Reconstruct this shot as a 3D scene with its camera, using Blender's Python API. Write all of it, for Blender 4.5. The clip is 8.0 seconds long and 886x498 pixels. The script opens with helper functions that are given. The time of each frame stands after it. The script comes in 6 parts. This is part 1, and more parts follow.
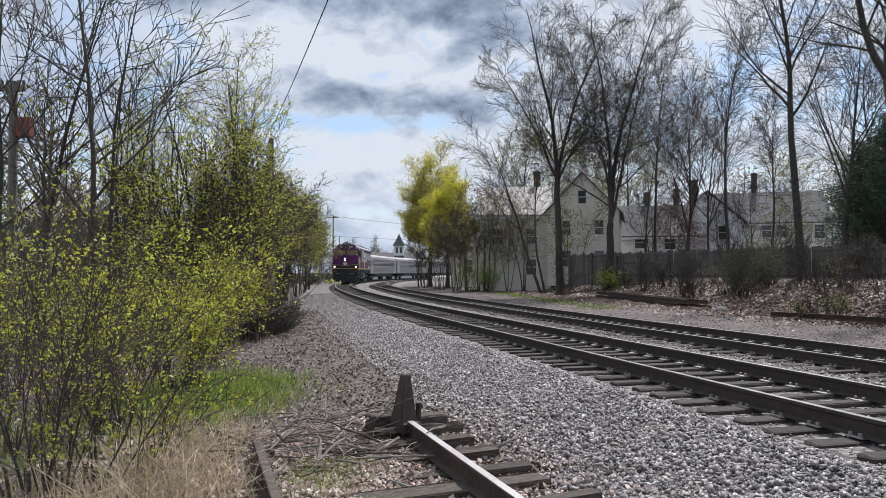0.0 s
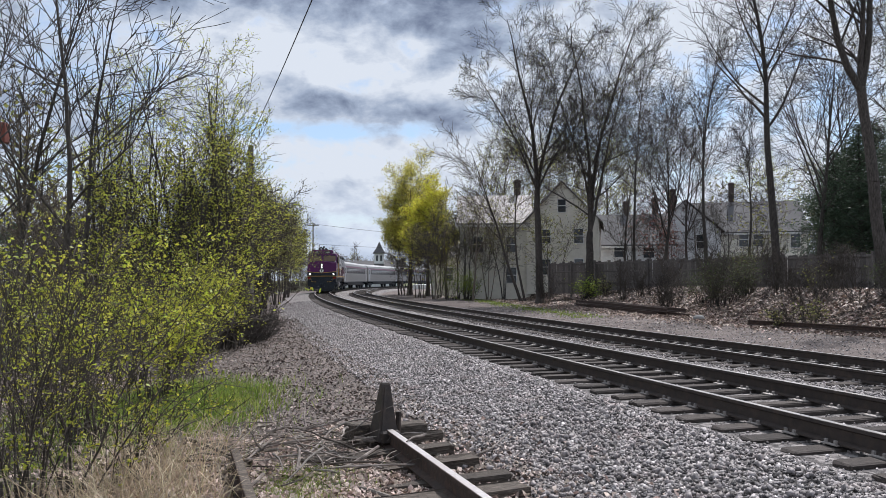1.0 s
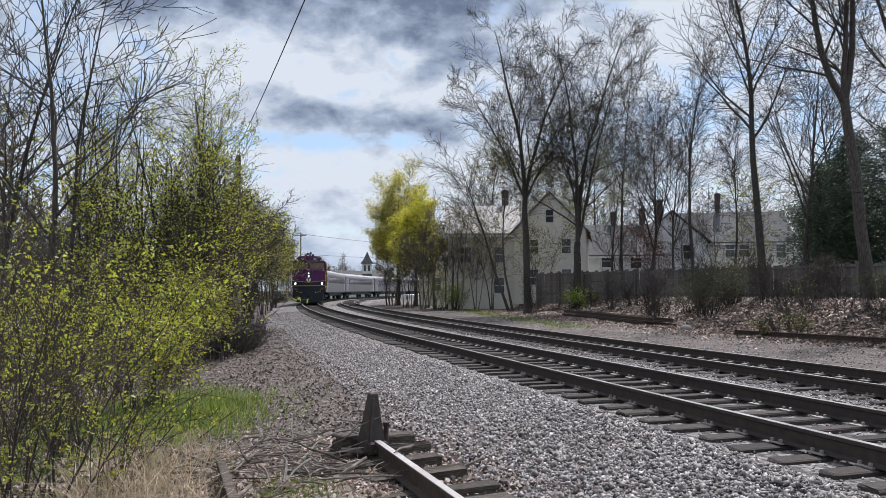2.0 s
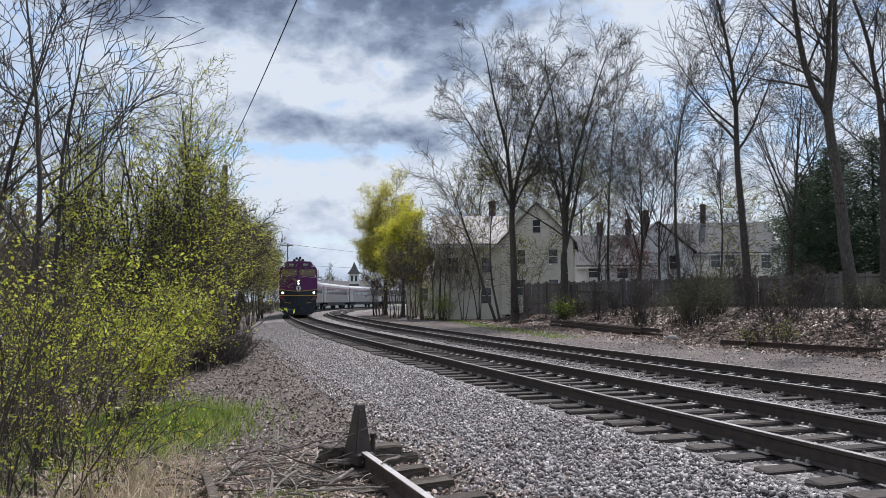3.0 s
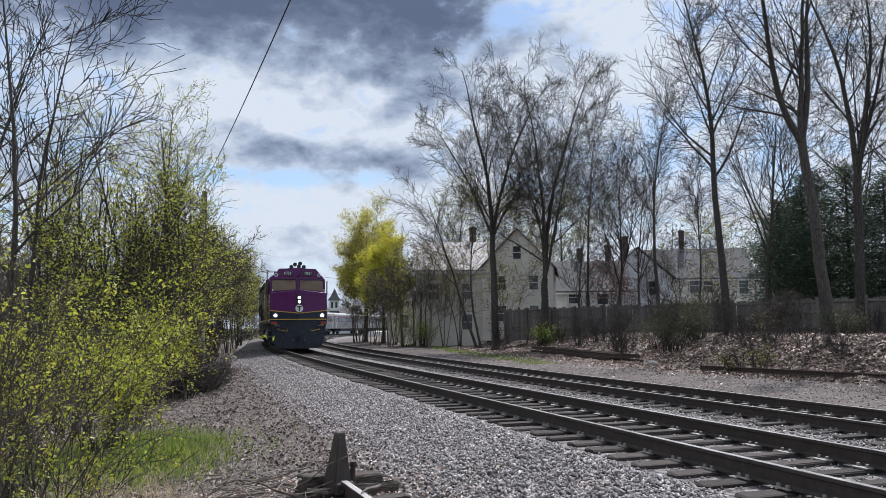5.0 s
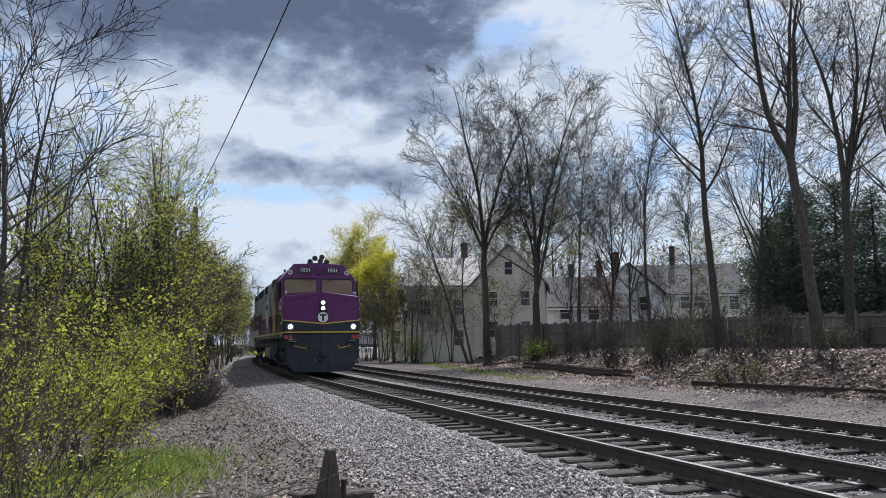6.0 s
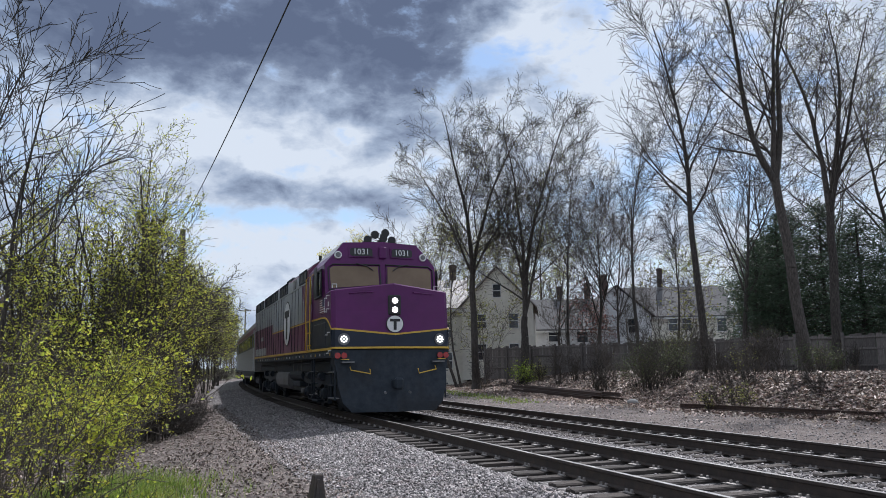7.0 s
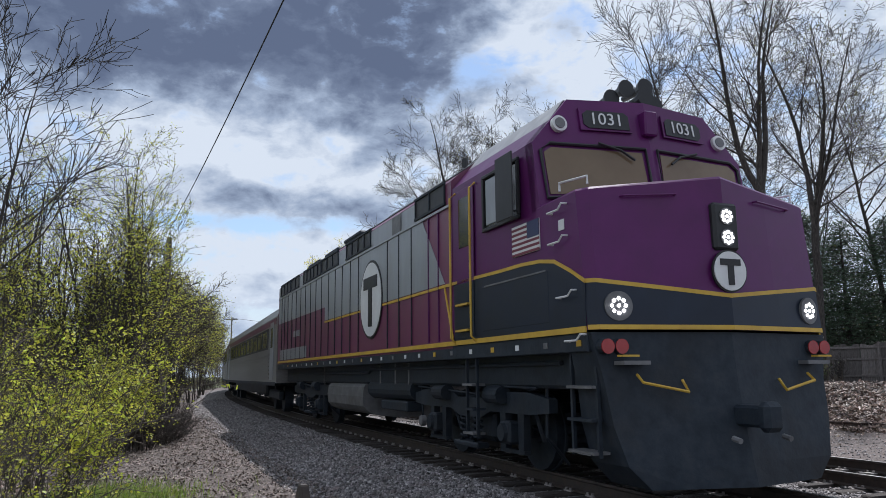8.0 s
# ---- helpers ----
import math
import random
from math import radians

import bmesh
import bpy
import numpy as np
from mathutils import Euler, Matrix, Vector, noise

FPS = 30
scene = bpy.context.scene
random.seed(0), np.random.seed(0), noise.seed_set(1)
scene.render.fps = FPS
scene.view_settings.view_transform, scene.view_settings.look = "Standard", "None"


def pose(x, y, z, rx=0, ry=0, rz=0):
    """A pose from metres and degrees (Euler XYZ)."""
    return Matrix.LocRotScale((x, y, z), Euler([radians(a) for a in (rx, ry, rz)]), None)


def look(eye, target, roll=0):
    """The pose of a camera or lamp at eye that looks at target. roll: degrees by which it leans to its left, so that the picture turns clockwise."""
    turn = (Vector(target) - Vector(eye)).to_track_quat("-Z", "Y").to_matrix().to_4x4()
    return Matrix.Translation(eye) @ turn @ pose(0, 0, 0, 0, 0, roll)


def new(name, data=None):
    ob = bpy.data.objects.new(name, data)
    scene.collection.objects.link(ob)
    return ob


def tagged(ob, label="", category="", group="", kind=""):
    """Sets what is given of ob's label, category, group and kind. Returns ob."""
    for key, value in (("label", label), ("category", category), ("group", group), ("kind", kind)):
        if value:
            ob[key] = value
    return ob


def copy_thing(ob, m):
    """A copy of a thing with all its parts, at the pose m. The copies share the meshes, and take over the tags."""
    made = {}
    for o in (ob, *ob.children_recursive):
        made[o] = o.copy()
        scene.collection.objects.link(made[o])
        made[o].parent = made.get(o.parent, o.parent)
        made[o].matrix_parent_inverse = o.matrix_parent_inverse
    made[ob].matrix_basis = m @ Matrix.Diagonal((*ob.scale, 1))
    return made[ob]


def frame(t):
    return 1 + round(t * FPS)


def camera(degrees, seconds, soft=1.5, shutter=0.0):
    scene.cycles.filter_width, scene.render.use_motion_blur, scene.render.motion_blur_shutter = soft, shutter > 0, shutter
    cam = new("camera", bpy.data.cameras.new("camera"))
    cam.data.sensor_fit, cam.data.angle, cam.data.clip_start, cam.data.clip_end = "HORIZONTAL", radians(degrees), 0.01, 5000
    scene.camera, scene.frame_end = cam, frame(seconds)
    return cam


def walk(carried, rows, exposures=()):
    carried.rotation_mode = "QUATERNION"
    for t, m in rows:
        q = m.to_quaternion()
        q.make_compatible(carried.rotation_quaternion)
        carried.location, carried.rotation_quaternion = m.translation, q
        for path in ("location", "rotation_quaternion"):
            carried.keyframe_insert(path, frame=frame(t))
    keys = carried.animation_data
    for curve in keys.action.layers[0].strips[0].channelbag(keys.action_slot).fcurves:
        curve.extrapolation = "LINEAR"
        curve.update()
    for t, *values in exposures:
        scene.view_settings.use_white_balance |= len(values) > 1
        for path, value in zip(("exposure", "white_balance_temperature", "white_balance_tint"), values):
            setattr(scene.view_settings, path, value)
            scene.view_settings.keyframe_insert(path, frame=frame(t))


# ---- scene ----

# camera: a hand-held camera that stands still and pans; rail top of the main track is z = 0
cam = camera(60.0, 8.0, soft=0.5)
EYE, TILT, LEAN = 1.278, 1.70, 0.337
PAN = [
    (0.0, 0.0, 0.0, 0.0), (0.5, -0.69, 0.29, -0.01), (1.0, -1.47, 0.61, -0.14), (1.5, -1.92, 0.98, -0.17),
    (3.0, -3.32, 2.14, -0.15), (3.5, -3.70, 2.54, -0.18), (4.0, -4.10, 3.06, -0.10), (4.5, -4.46, 3.59, -0.05),
    (6.0, -5.39, 5.27, 0.07), (6.5, -5.83, 6.06, 0.11), (7.0, -6.25, 6.95, 0.19), (7.5, -6.59, 7.55, 0.03), (8.0, -7.19, 7.66, 0.0),
]
walk(cam, [(t, pose(0, 0, EYE, TILT, LEAN, 0) @ pose(0, 0, 0, 90 + pitch, roll, yaw)) for t, yaw, pitch, roll in PAN],
     exposures=[(0.0, 0.13, 6220.0, 14.0), (8.0, 0.11, 6020.0, 13.0)])

# ---- light ----
SUN_AZ, SUN_EL = radians(26), radians(55)
sun = new("sun", bpy.data.lights.new("sun", "SUN"))
sun.data.energy, sun.data.angle, sun.data.color = 4.5, radians(0.6), (1.0, 0.96, 0.90)
sun.matrix_world = look((0, 0, 60), (-60 * math.sin(SUN_AZ) / math.tan(SUN_EL), -60 * math.cos(SUN_AZ) / math.tan(SUN_EL), 0))


class Nodes:
    """Short hand for building a node tree."""

    def __init__(self, tree):
        self.tree = tree
        tree.nodes.clear()

    def add(self, kind, inputs=None):
        n = self.tree.nodes.new(kind)
        for k, v in (inputs or {}).items():
            if isinstance(v, bpy.types.NodeSocket):
                self.tree.links.new(v, n.inputs[k])
            else:
                n.inputs[k].default_value = v
        return n

    def math(self, op, a, b=0.0, c=0.0, clamp=False):
        n = self.add("ShaderNodeMath", {0: a, 1: b, 2: c})
        n.operation, n.use_clamp = op, clamp
        return n.outputs[0]

    def mix(self, fac, a, b, blend="MIX"):
        n = self.tree.nodes.new("ShaderNodeMix")
        n.data_type, n.blend_type = "RGBA", blend
        for k, v in ((0, fac), (6, a), (7, b)):
            if isinstance(v, bpy.types.NodeSocket):
                self.tree.links.new(v, n.inputs[k])
            else:
                n.inputs[k].default_value = v
        return n.outputs[2]

    def noise(self, vector, scale, detail=4.0, rough=0.55, distort=0.0):
        return self.add("ShaderNodeTexNoise", {"Vector": vector, "Scale": scale, "Detail": detail, "Roughness": rough, "Distortion": distort}).outputs[0]

    def ramp(self, fac, stops):
        n = self.add("ShaderNodeValToRGB", {0: fac})
        el = n.color_ramp.elements
        while len(el) < len(stops):
            el.new(0.5)
        for e, (p, c) in zip(el, stops):
            e.position, e.color = p, (*c, 1) if len(c) == 3 else c
        return n.outputs[0]


def rgba(c):
    return (c[0], c[1], c[2], 1.0)


def build_sky():
    w = bpy.data.worlds.new("sky")
    w.use_nodes = True
    scene.world = w
    n = Nodes(w.node_tree)
    way = n.add("ShaderNodeTexCoord").outputs["Generated"]
    sep = n.add("ShaderNodeSeparateXYZ", {0: way})
    az = n.math("ARCTAN2", sep.outputs[0], sep.outputs[1])
    el = n.math("ARCSINE", sep.outputs[2])
    flat = n.add("ShaderNodeCombineXYZ", {0: az, 1: n.math("MULTIPLY", el, 1.7), 2: 0.0}).outputs[0]
    big = n.noise(flat, 5.5, 7, 0.56, 0.25)
    fine = n.noise(flat, 17.0, 8, 0.60, 0.2)

    def blob(a, e, wa, we, gain):
        x = n.math("DIVIDE", n.math("SUBTRACT", az, a), wa)
        y = n.math("DIVIDE", n.math("SUBTRACT", el, e), we)
        r = n.math("ADD", n.math("MULTIPLY", x, x), n.math("MULTIPLY", y, y))
        return n.math("MULTIPLY", n.math("POWER", 2.718, n.math("MULTIPLY", r, -1.0)), gain)

    def total(*rows):
        s = rows[0]
        for r in rows[1:]:
            s = n.math("ADD", s, r)
        return s

    detail = n.math("ADD", n.math("MULTIPLY", n.math("SUBTRACT", big, 0.5), 1.5), n.math("MULTIPLY", n.math("SUBTRACT", fine, 0.5), 1.45))
    # thick cloud: dark undersides high up, smaller grey banks below
    dark = total(detail, blob(-0.16, 0.425, 0.33, 0.085, 0.80), blob(-0.38, 0.40, 0.20, 0.06, 0.35), blob(0.08, 0.38, 0.09, 0.045, 0.55), blob(0.08, 0.47, 0.13, 0.05, 0.6),
                 blob(-0.22, 0.288, 0.13, 0.03, -0.50), blob(-0.09, 0.258, 0.07, 0.018, -0.40), blob(-0.004, 0.299, 0.022, 0.012, -0.45), blob(0.05, 0.255, 0.05, 0.02, -0.25),
                 blob(-0.121, 0.229, 0.06, 0.02, 0.50), blob(0.03, 0.212, 0.075, 0.020, 0.50), blob(0.04, 0.30, 0.09, 0.035, 0.28),
                 blob(-0.13, 0.152, 0.22, 0.025, -0.35), blob(0.22, 0.42, 0.05, 0.03, -0.45), blob(0.42, 0.36, 0.20, 0.20, -0.50))
    shade = n.math("MULTIPLY_ADD", dark, 0.95, 0.13, clamp=True)
    cloud = n.ramp(shade, [(0.0, (0.67, 0.72, 0.76)), (0.20, (0.52, 0.58, 0.65)), (0.42, (0.34, 0.405, 0.50)), (0.72, (0.17, 0.21, 0.29)), (1.0, (0.115, 0.145, 0.215))])
    # gaps of blue
    gap = total(n.math("MULTIPLY", detail, -1.2), blob(0.195, 0.385, 0.05, 0.026, 0.62), blob(0.262, 0.352, 0.045, 0.026, 0.6), blob(0.305, 0.438, 0.04, 0.03, 0.6),
                blob(-0.106, 0.192, 0.14, 0.013, 0.65), blob(-0.44, 0.22, 0.16, 0.10, 0.45), blob(0.33, 0.20, 0.12, 0.07, 0.5), blob(0.55, 0.25, 0.15, 0.15, 0.35), blob(-0.1, 0.08, 0.3, 0.012, 0.3))
    gapmask = n.math("MULTIPLY_ADD", gap, 2.2, -0.42, clamp=True)
    sky = n.add("ShaderNodeTexSky")
    sky.sky_type, sky.sun_disc, sky.sun_elevation, sky.sun_rotation = "NISHITA", False, SUN_EL, SUN_AZ
    sky.air_density, sky.dust_density, sky.ozone_density = 1.2, 0.3, 2.5
    blue = n.mix(1.0, sky.outputs[0], (0.125, 0.125, 0.125, 1), "MULTIPLY")
    blue = n.mix(0.35, blue, (0.45, 0.55, 0.66, 1))
    seen = n.mix(n.math("SUBTRACT", 1.0, gapmask), blue, cloud)
    low = n.math("MULTIPLY_ADD", el, -6.0, 0.75, clamp=True)
    seen = n.mix(n.math("MULTIPLY", low, 0.75), seen, (0.60, 0.69, 0.80, 1))
    bg = n.add("ShaderNodeBackground", {0: seen, 1: 1.0})
    n.add("ShaderNodeOutputWorld", {0: bg.outputs[0]})


build_sky()


# ---- materials ----
def material(name, stops, rough=0.8, metal=0.0, scale=8.0, bump=0.0, bump_scale=None, stretch=(1, 1, 1), vary=0.0, island=0.0, spec=0.5, stain=None, stain_scale=1.2,
             thin=0.0, emit=0.0, coat=0.0):
    """A procedural surface: noise over a colour ramp, a second larger scale of stains, bump, and per-object or per-piece variation."""
    m = bpy.data.materials.new(name)
    m.use_nodes = True
    n = Nodes(m.node_tree)
    where = n.add("ShaderNodeTexCoord").outputs["Object"]
    where = n.add("ShaderNodeMapping", {0: where, 3: stretch}).outputs[0]
    grain = n.noise(where, scale, 6, 0.6)
    count = len(stops)
    colour = n.ramp(grain, [(0.3 + 0.4 * i / max(1, count - 1), c) for i, c in enumerate(stops)])
    if stain:
        spots = n.noise(where, stain_scale, 5, 0.6)
        colour = n.mix(n.math("MULTIPLY_ADD", spots, 3.0, -1.45, clamp=True), colour, rgba(stain))
    if vary:
        rnd = n.add("ShaderNodeObjectInfo").outputs["Random"]
        colour = n.add("ShaderNodeHueSaturation", {"Value": n.math("MULTIPLY_ADD", rnd, 2 * vary, 1 - vary), "Color": colour}).outputs[0]
    if island:
        rnd = n.add("ShaderNodeNewGeometry").outputs["Random Per Island"]
        hue = n.math("MULTIPLY_ADD", n.math("FRACT", n.math("MULTIPLY", rnd, 7.31)), 0.05, 0.475)
        colour = n.add("ShaderNodeHueSaturation", {"Hue": hue, "Value": n.math("MULTIPLY_ADD", rnd, 2 * island, 1 - island), "Color": colour}).outputs[0]
    p = n.add("ShaderNodeBsdfPrincipled", {"Base Color": colour, "Roughness": n.math("MULTIPLY_ADD", grain, 0.2, rough - 0.1, clamp=True), "Metallic": metal,
                                          "Specular IOR Level": spec, "Coat Weight": coat, "Coat Roughness": 0.1})
    if emit:
        p.inputs["Emission Color"].default_value = (1.0, 0.97, 0.93, 1)
        p.inputs["Emission Strength"].default_value = emit
    if bump:
        h = n.noise(where, bump_scale or scale * 2, 5, 0.6)
        b = n.add("ShaderNodeBump", {"Strength": min(1.0, bump), "Distance": 0.02 * max(1.0, bump), "Height": h})
        n.tree.links.new(b.outputs[0], p.inputs["Normal"])
    out = p.outputs[0]
    if thin:
        t = n.add("ShaderNodeBsdfTranslucent", {0: colour})
        out = n.add("ShaderNodeMixShader", {0: thin, 1: out, 2: t.outputs[0]}).outputs[0]
    n.add("ShaderNodeOutputMaterial", {0: out})
    return m


STONE = material("ballast_stone", [(0.06, 0.054, 0.055), (0.20, 0.183, 0.182), (0.48, 0.45, 0.445)], 0.62, scale=14, bump=0.3, bump_scale=60, island=0.85, stain=(0.17, 0.13, 0.12), stain_scale=3)
TIE = material("tie_wood", [(0.02, 0.016, 0.0145), (0.05, 0.041, 0.037), (0.095, 0.08, 0.07)], 0.9, scale=9, bump=0.6, stretch=(1.0, 9, 9), vary=0.3, stain=(0.05, 0.04, 0.036))
OLD_TIE = material("rotten_tie_wood", [(0.03, 0.025, 0.021), (0.08, 0.066, 0.055), (0.16, 0.135, 0.115)], 0.95, scale=9, bump=0.8, stretch=(1.0, 9, 9), vary=0.3)
RAIL_SIDE = material("rail_side_steel", [(0.022, 0.017, 0.015), (0.04, 0.03, 0.025), (0.065, 0.045, 0.035)], 0.7, scale=10, bump=0.2, stain=(0.03, 0.022, 0.02))
RAIL_TOP = material("rail_running_steel", [(0.35, 0.34, 0.34), (0.5, 0.49, 0.48)], 0.32, metal=1.0, scale=20, stretch=(1, 0.1, 1))
RUST_RAIL = material("rusty_rail_steel", [(0.022, 0.016, 0.013), (0.05, 0.032, 0.025), (0.10, 0.06, 0.045)], 0.85, scale=14, bump=0.4, stain=(0.07, 0.055, 0.05))
RUST_TOP = material("dull_rail_head", [(0.38, 0.36, 0.355), (0.55, 0.53, 0.52)], 0.45, metal=0.3, scale=24, stain=(0.30, 0.26, 0.24))
PLATE = material("tie_plate_steel", [(0.20, 0.185, 0.175), (0.38, 0.35, 0.33)], 0.6, metal=0.2, scale=20, stain=(0.12, 0.08, 0.06))
BARK = material("bark", [(0.028, 0.024, 0.021), (0.062, 0.053, 0.047), (0.11, 0.096, 0.086)], 0.95, scale=6, bump=0.8, stretch=(3, 3, 0.8), vary=0.2)
BARK_PALE = material("pale_bark", [(0.08, 0.066, 0.055), (0.15, 0.125, 0.10), (0.21, 0.18, 0.15)], 0.95, scale=6, bump=0.6, stretch=(3, 3, 0.8), vary=0.2)
TWIG = material("twig", [(0.024, 0.020, 0.018), (0.052, 0.044, 0.039)], 0.9, scale=5, vary=0.2)
TWIG_MID = material("brown_twig", [(0.042, 0.034, 0.028), (0.085, 0.070, 0.058)], 0.9, scale=5, vary=0.25)
TWIG_PALE = material("pale_twig", [(0.07, 0.056, 0.043), (0.13, 0.105, 0.08)], 0.9, scale=5, vary=0.2)
LEAF_YG = material("yellow_green_leaf", [(0.24, 0.27, 0.03), (0.40, 0.43, 0.05), (0.54, 0.54, 0.10)], 0.5, scale=3, island=0.35, thin=0.6)
LEAF_G = material("fresh_green_leaf", [(0.17, 0.24, 0.03), (0.28, 0.35, 0.055)], 0.5, scale=3, island=0.35, thin=0.6)
LEAF_GOLD = material("golden_spring_leaf", [(0.44, 0.41, 0.08), (0.55, 0.51, 0.12), (0.62, 0.57, 0.16)], 0.6, scale=2, island=0.3, thin=0.6)
LEAF_BRIGHT = material("bright_yellow_spring_leaf", [(0.52, 0.50, 0.05), (0.66, 0.62, 0.08)], 0.6, scale=2, island=0.25, thin=0.6)
LEAF_RED = material("reddish_spring_leaf", [(0.20, 0.09, 0.075), (0.30, 0.14, 0.11)], 0.6, scale=3, island=0.3, thin=0.4)
LEAF_PALE = material("pale_spring_leaf", [(0.22, 0.23, 0.06), (0.32, 0.31, 0.10)], 0.6, scale=3, island=0.3, thin=0.4)
NEEDLE = material("conifer_needle", [(0.04, 0.068, 0.042), (0.085, 0.125, 0.07)], 0.55, scale=4, island=0.35, thin=0.25)
SHRUB_G = material("evergreen_shrub_leaf", [(0.04, 0.058, 0.024), (0.08, 0.105, 0.04), (0.15, 0.13, 0.055)], 0.6, scale=4, island=0.4, thin=0.4)
GRASS = material("green_grass", [(0.07, 0.12, 0.015), (0.17, 0.24, 0.035), (0.32, 0.33, 0.10)], 0.6, scale=5, island=0.55, thin=0.45)
STRAW = material("dead_grass", [(0.26, 0.20, 0.13), (0.42, 0.34, 0.23), (0.58, 0.50, 0.37)], 0.65, scale=5, island=0.35, thin=0.35)
LITTER = material("dead_leaf", [(0.07, 0.047, 0.036), (0.22, 0.16, 0.13), (0.60, 0.50, 0.43)], 0.5, scale=4, island=0.8, thin=0.2)
LITTER_PALE = material("bleached_dead_leaf", [(0.20, 0.145, 0.12), (0.42, 0.33, 0.285), (0.68, 0.58, 0.52)], 0.6, scale=4, island=0.5, thin=0.2)
CHIP = material("bark_chip", [(0.09, 0.070, 0.060), (0.18, 0.145, 0.125), (0.30, 0.255, 0.23)], 0.8, scale=4, island=0.6)
STICK = material("dead_stick", [(0.05, 0.041, 0.035), (0.16, 0.138, 0.12), (0.36, 0.325, 0.29)], 0.8, scale=6, island=0.75)
FENCE = material("weathered_fence_board", [(0.075, 0.065, 0.060), (0.13, 0.115, 0.107), (0.19, 0.172, 0.162)], 0.9, scale=6, bump=0.4, stretch=(6, 6, 1), vary=0.25)
SIDING = material("cream_clapboard", [(0.68, 0.65, 0.57), (0.78, 0.75, 0.67)], 0.6, scale=3, bump=0.2, stain=(0.60, 0.57, 0.50))
SIDING_W = material("white_clapboard", [(0.60, 0.61, 0.63), (0.70, 0.71, 0.72)], 0.7, scale=3, bump=0.2, stain=(0.5, 0.5, 0.5))
SHINGLE = material("roof_shingle", [(0.20, 0.185, 0.185), (0.30, 0.28, 0.275), (0.38, 0.36, 0.35)], 0.6, scale=7, bump=0.4, stain=(0.12, 0.11, 0.105))
SHINGLE_D = material("dark_roof_shingle", [(0.075, 0.074, 0.078), (0.13, 0.128, 0.132)], 0.8, scale=7, bump=0.4, spec=0.3)
BRICK = material("chimney_brick", [(0.05, 0.038, 0.035), (0.095, 0.07, 0.064)], 0.9, scale=12, bump=0.4)
TRIM = material("white_trim_paint", [(0.62, 0.62, 0.61), (0.75, 0.75, 0.74)], 0.6, scale=6)
PANE = material("window_pane", [(0.015, 0.018, 0.022), (0.03, 0.035, 0.042)], 0.12, scale=2, spec=0.8)
POLE = material("utility_pole_wood", [(0.13, 0.115, 0.10), (0.22, 0.20, 0.18)], 0.9, scale=8, bump=0.4, stretch=(5, 5, 0.6))
SIGN_RED = material("faded_red_paint", [(0.16, 0.045, 0.035), (0.24, 0.075, 0.055)], 0.7, scale=6)
TRACKWAY = material("pale_asphalt", [(0.20, 0.195, 0.19), (0.30, 0.295, 0.285)], 0.9, scale=4, stain=(0.16, 0.155, 0.15))
CABLE = material("black_cable", [(0.012, 0.012, 0.013), (0.02, 0.02, 0.02)], 0.6, scale=5)
PURPLE = material("purple_enamel", [(0.085, 0.010, 0.088), (0.108, 0.013, 0.108)], 0.36, scale=2.5, spec=0.3, stain=(0.082, 0.013, 0.075), stain_scale=1.0, coat=0.04, bump=0.05, bump_scale=3)
MAROON = material("faded_maroon_enamel", [(0.135, 0.028, 0.075), (0.17, 0.04, 0.095)], 0.4, scale=2.5, stain=(0.115, 0.03, 0.07), coat=0.15)
SILVER = material("silver_paint", [(0.28, 0.295, 0.325), (0.38, 0.40, 0.43)], 0.38, metal=0.35, scale=3, stretch=(1, 1, 0.3), stain=(0.28, 0.28, 0.29))
NAVY = material("blue_black_enamel", [(0.008, 0.013, 0.026), (0.013, 0.020, 0.038)], 0.42, scale=3, spec=0.35, stain=(0.011, 0.015, 0.024))
# bluish lift in these dark tones stands for lens haze over grimy steel
GRIME = material("hazed_grimy_black_steel", [(0.011, 0.016, 0.025), (0.020, 0.028, 0.039), (0.034, 0.039, 0.048)], 0.62, scale=6, bump=0.25, spec=0.3, stain=(0.016, 0.016, 0.017))
GREY_STEEL = material("grey_tank_steel", [(0.10, 0.10, 0.105), (0.19, 0.19, 0.195)], 0.55, scale=5, bump=0.2, stain=(0.06, 0.055, 0.05))
YELLOW = material("yellow_stripe_paint", [(0.50, 0.30, 0.03), (0.62, 0.40, 0.05)], 0.5, scale=5, stain=(0.42, 0.26, 0.05))
WHITE = material("white_enamel", [(0.62, 0.62, 0.62), (0.72, 0.72, 0.72)], 0.45, scale=4, stain=(0.55, 0.55, 0.54))
BLACK = material("black_enamel", [(0.012, 0.012, 0.014), (0.02, 0.02, 0.022)], 0.5, scale=5)
ROOF = material("grey_roof_paint", [(0.30, 0.30, 0.31), (0.45, 0.45, 0.45)], 0.4, metal=0.3, scale=4, stain=(0.2, 0.19, 0.18))
TINTED = material("tinted_cab_glass", [(0.15, 0.105, 0.065), (0.20, 0.145, 0.09)], 0.10, scale=1.5, spec=0.35)
DARKGLASS = material("dark_side_glass", [(0.012, 0.016, 0.018), (0.03, 0.034, 0.036)], 0.08, scale=1.5, spec=0.8)
LAMP = material("lit_headlamp", [(0.9, 0.9, 0.9), (0.95, 0.95, 0.95)], 0.3, scale=4, emit=8.0)
RED_LENS = material("red_marker_lens", [(0.26, 0.012, 0.012), (0.36, 0.02, 0.018)], 0.2, scale=4, spec=0.7)
STAINLESS = material("stainless_coach_side", [(0.17, 0.165, 0.165), (0.25, 0.245, 0.24)], 0.40, metal=0.3, scale=3, stretch=(1, 0.2, 6), stain=(0.18, 0.165, 0.15))
FLAG_BLUE = material("flag_blue", [(0.02, 0.03, 0.09), (0.03, 0.04, 0.11)], 0.5, scale=4)
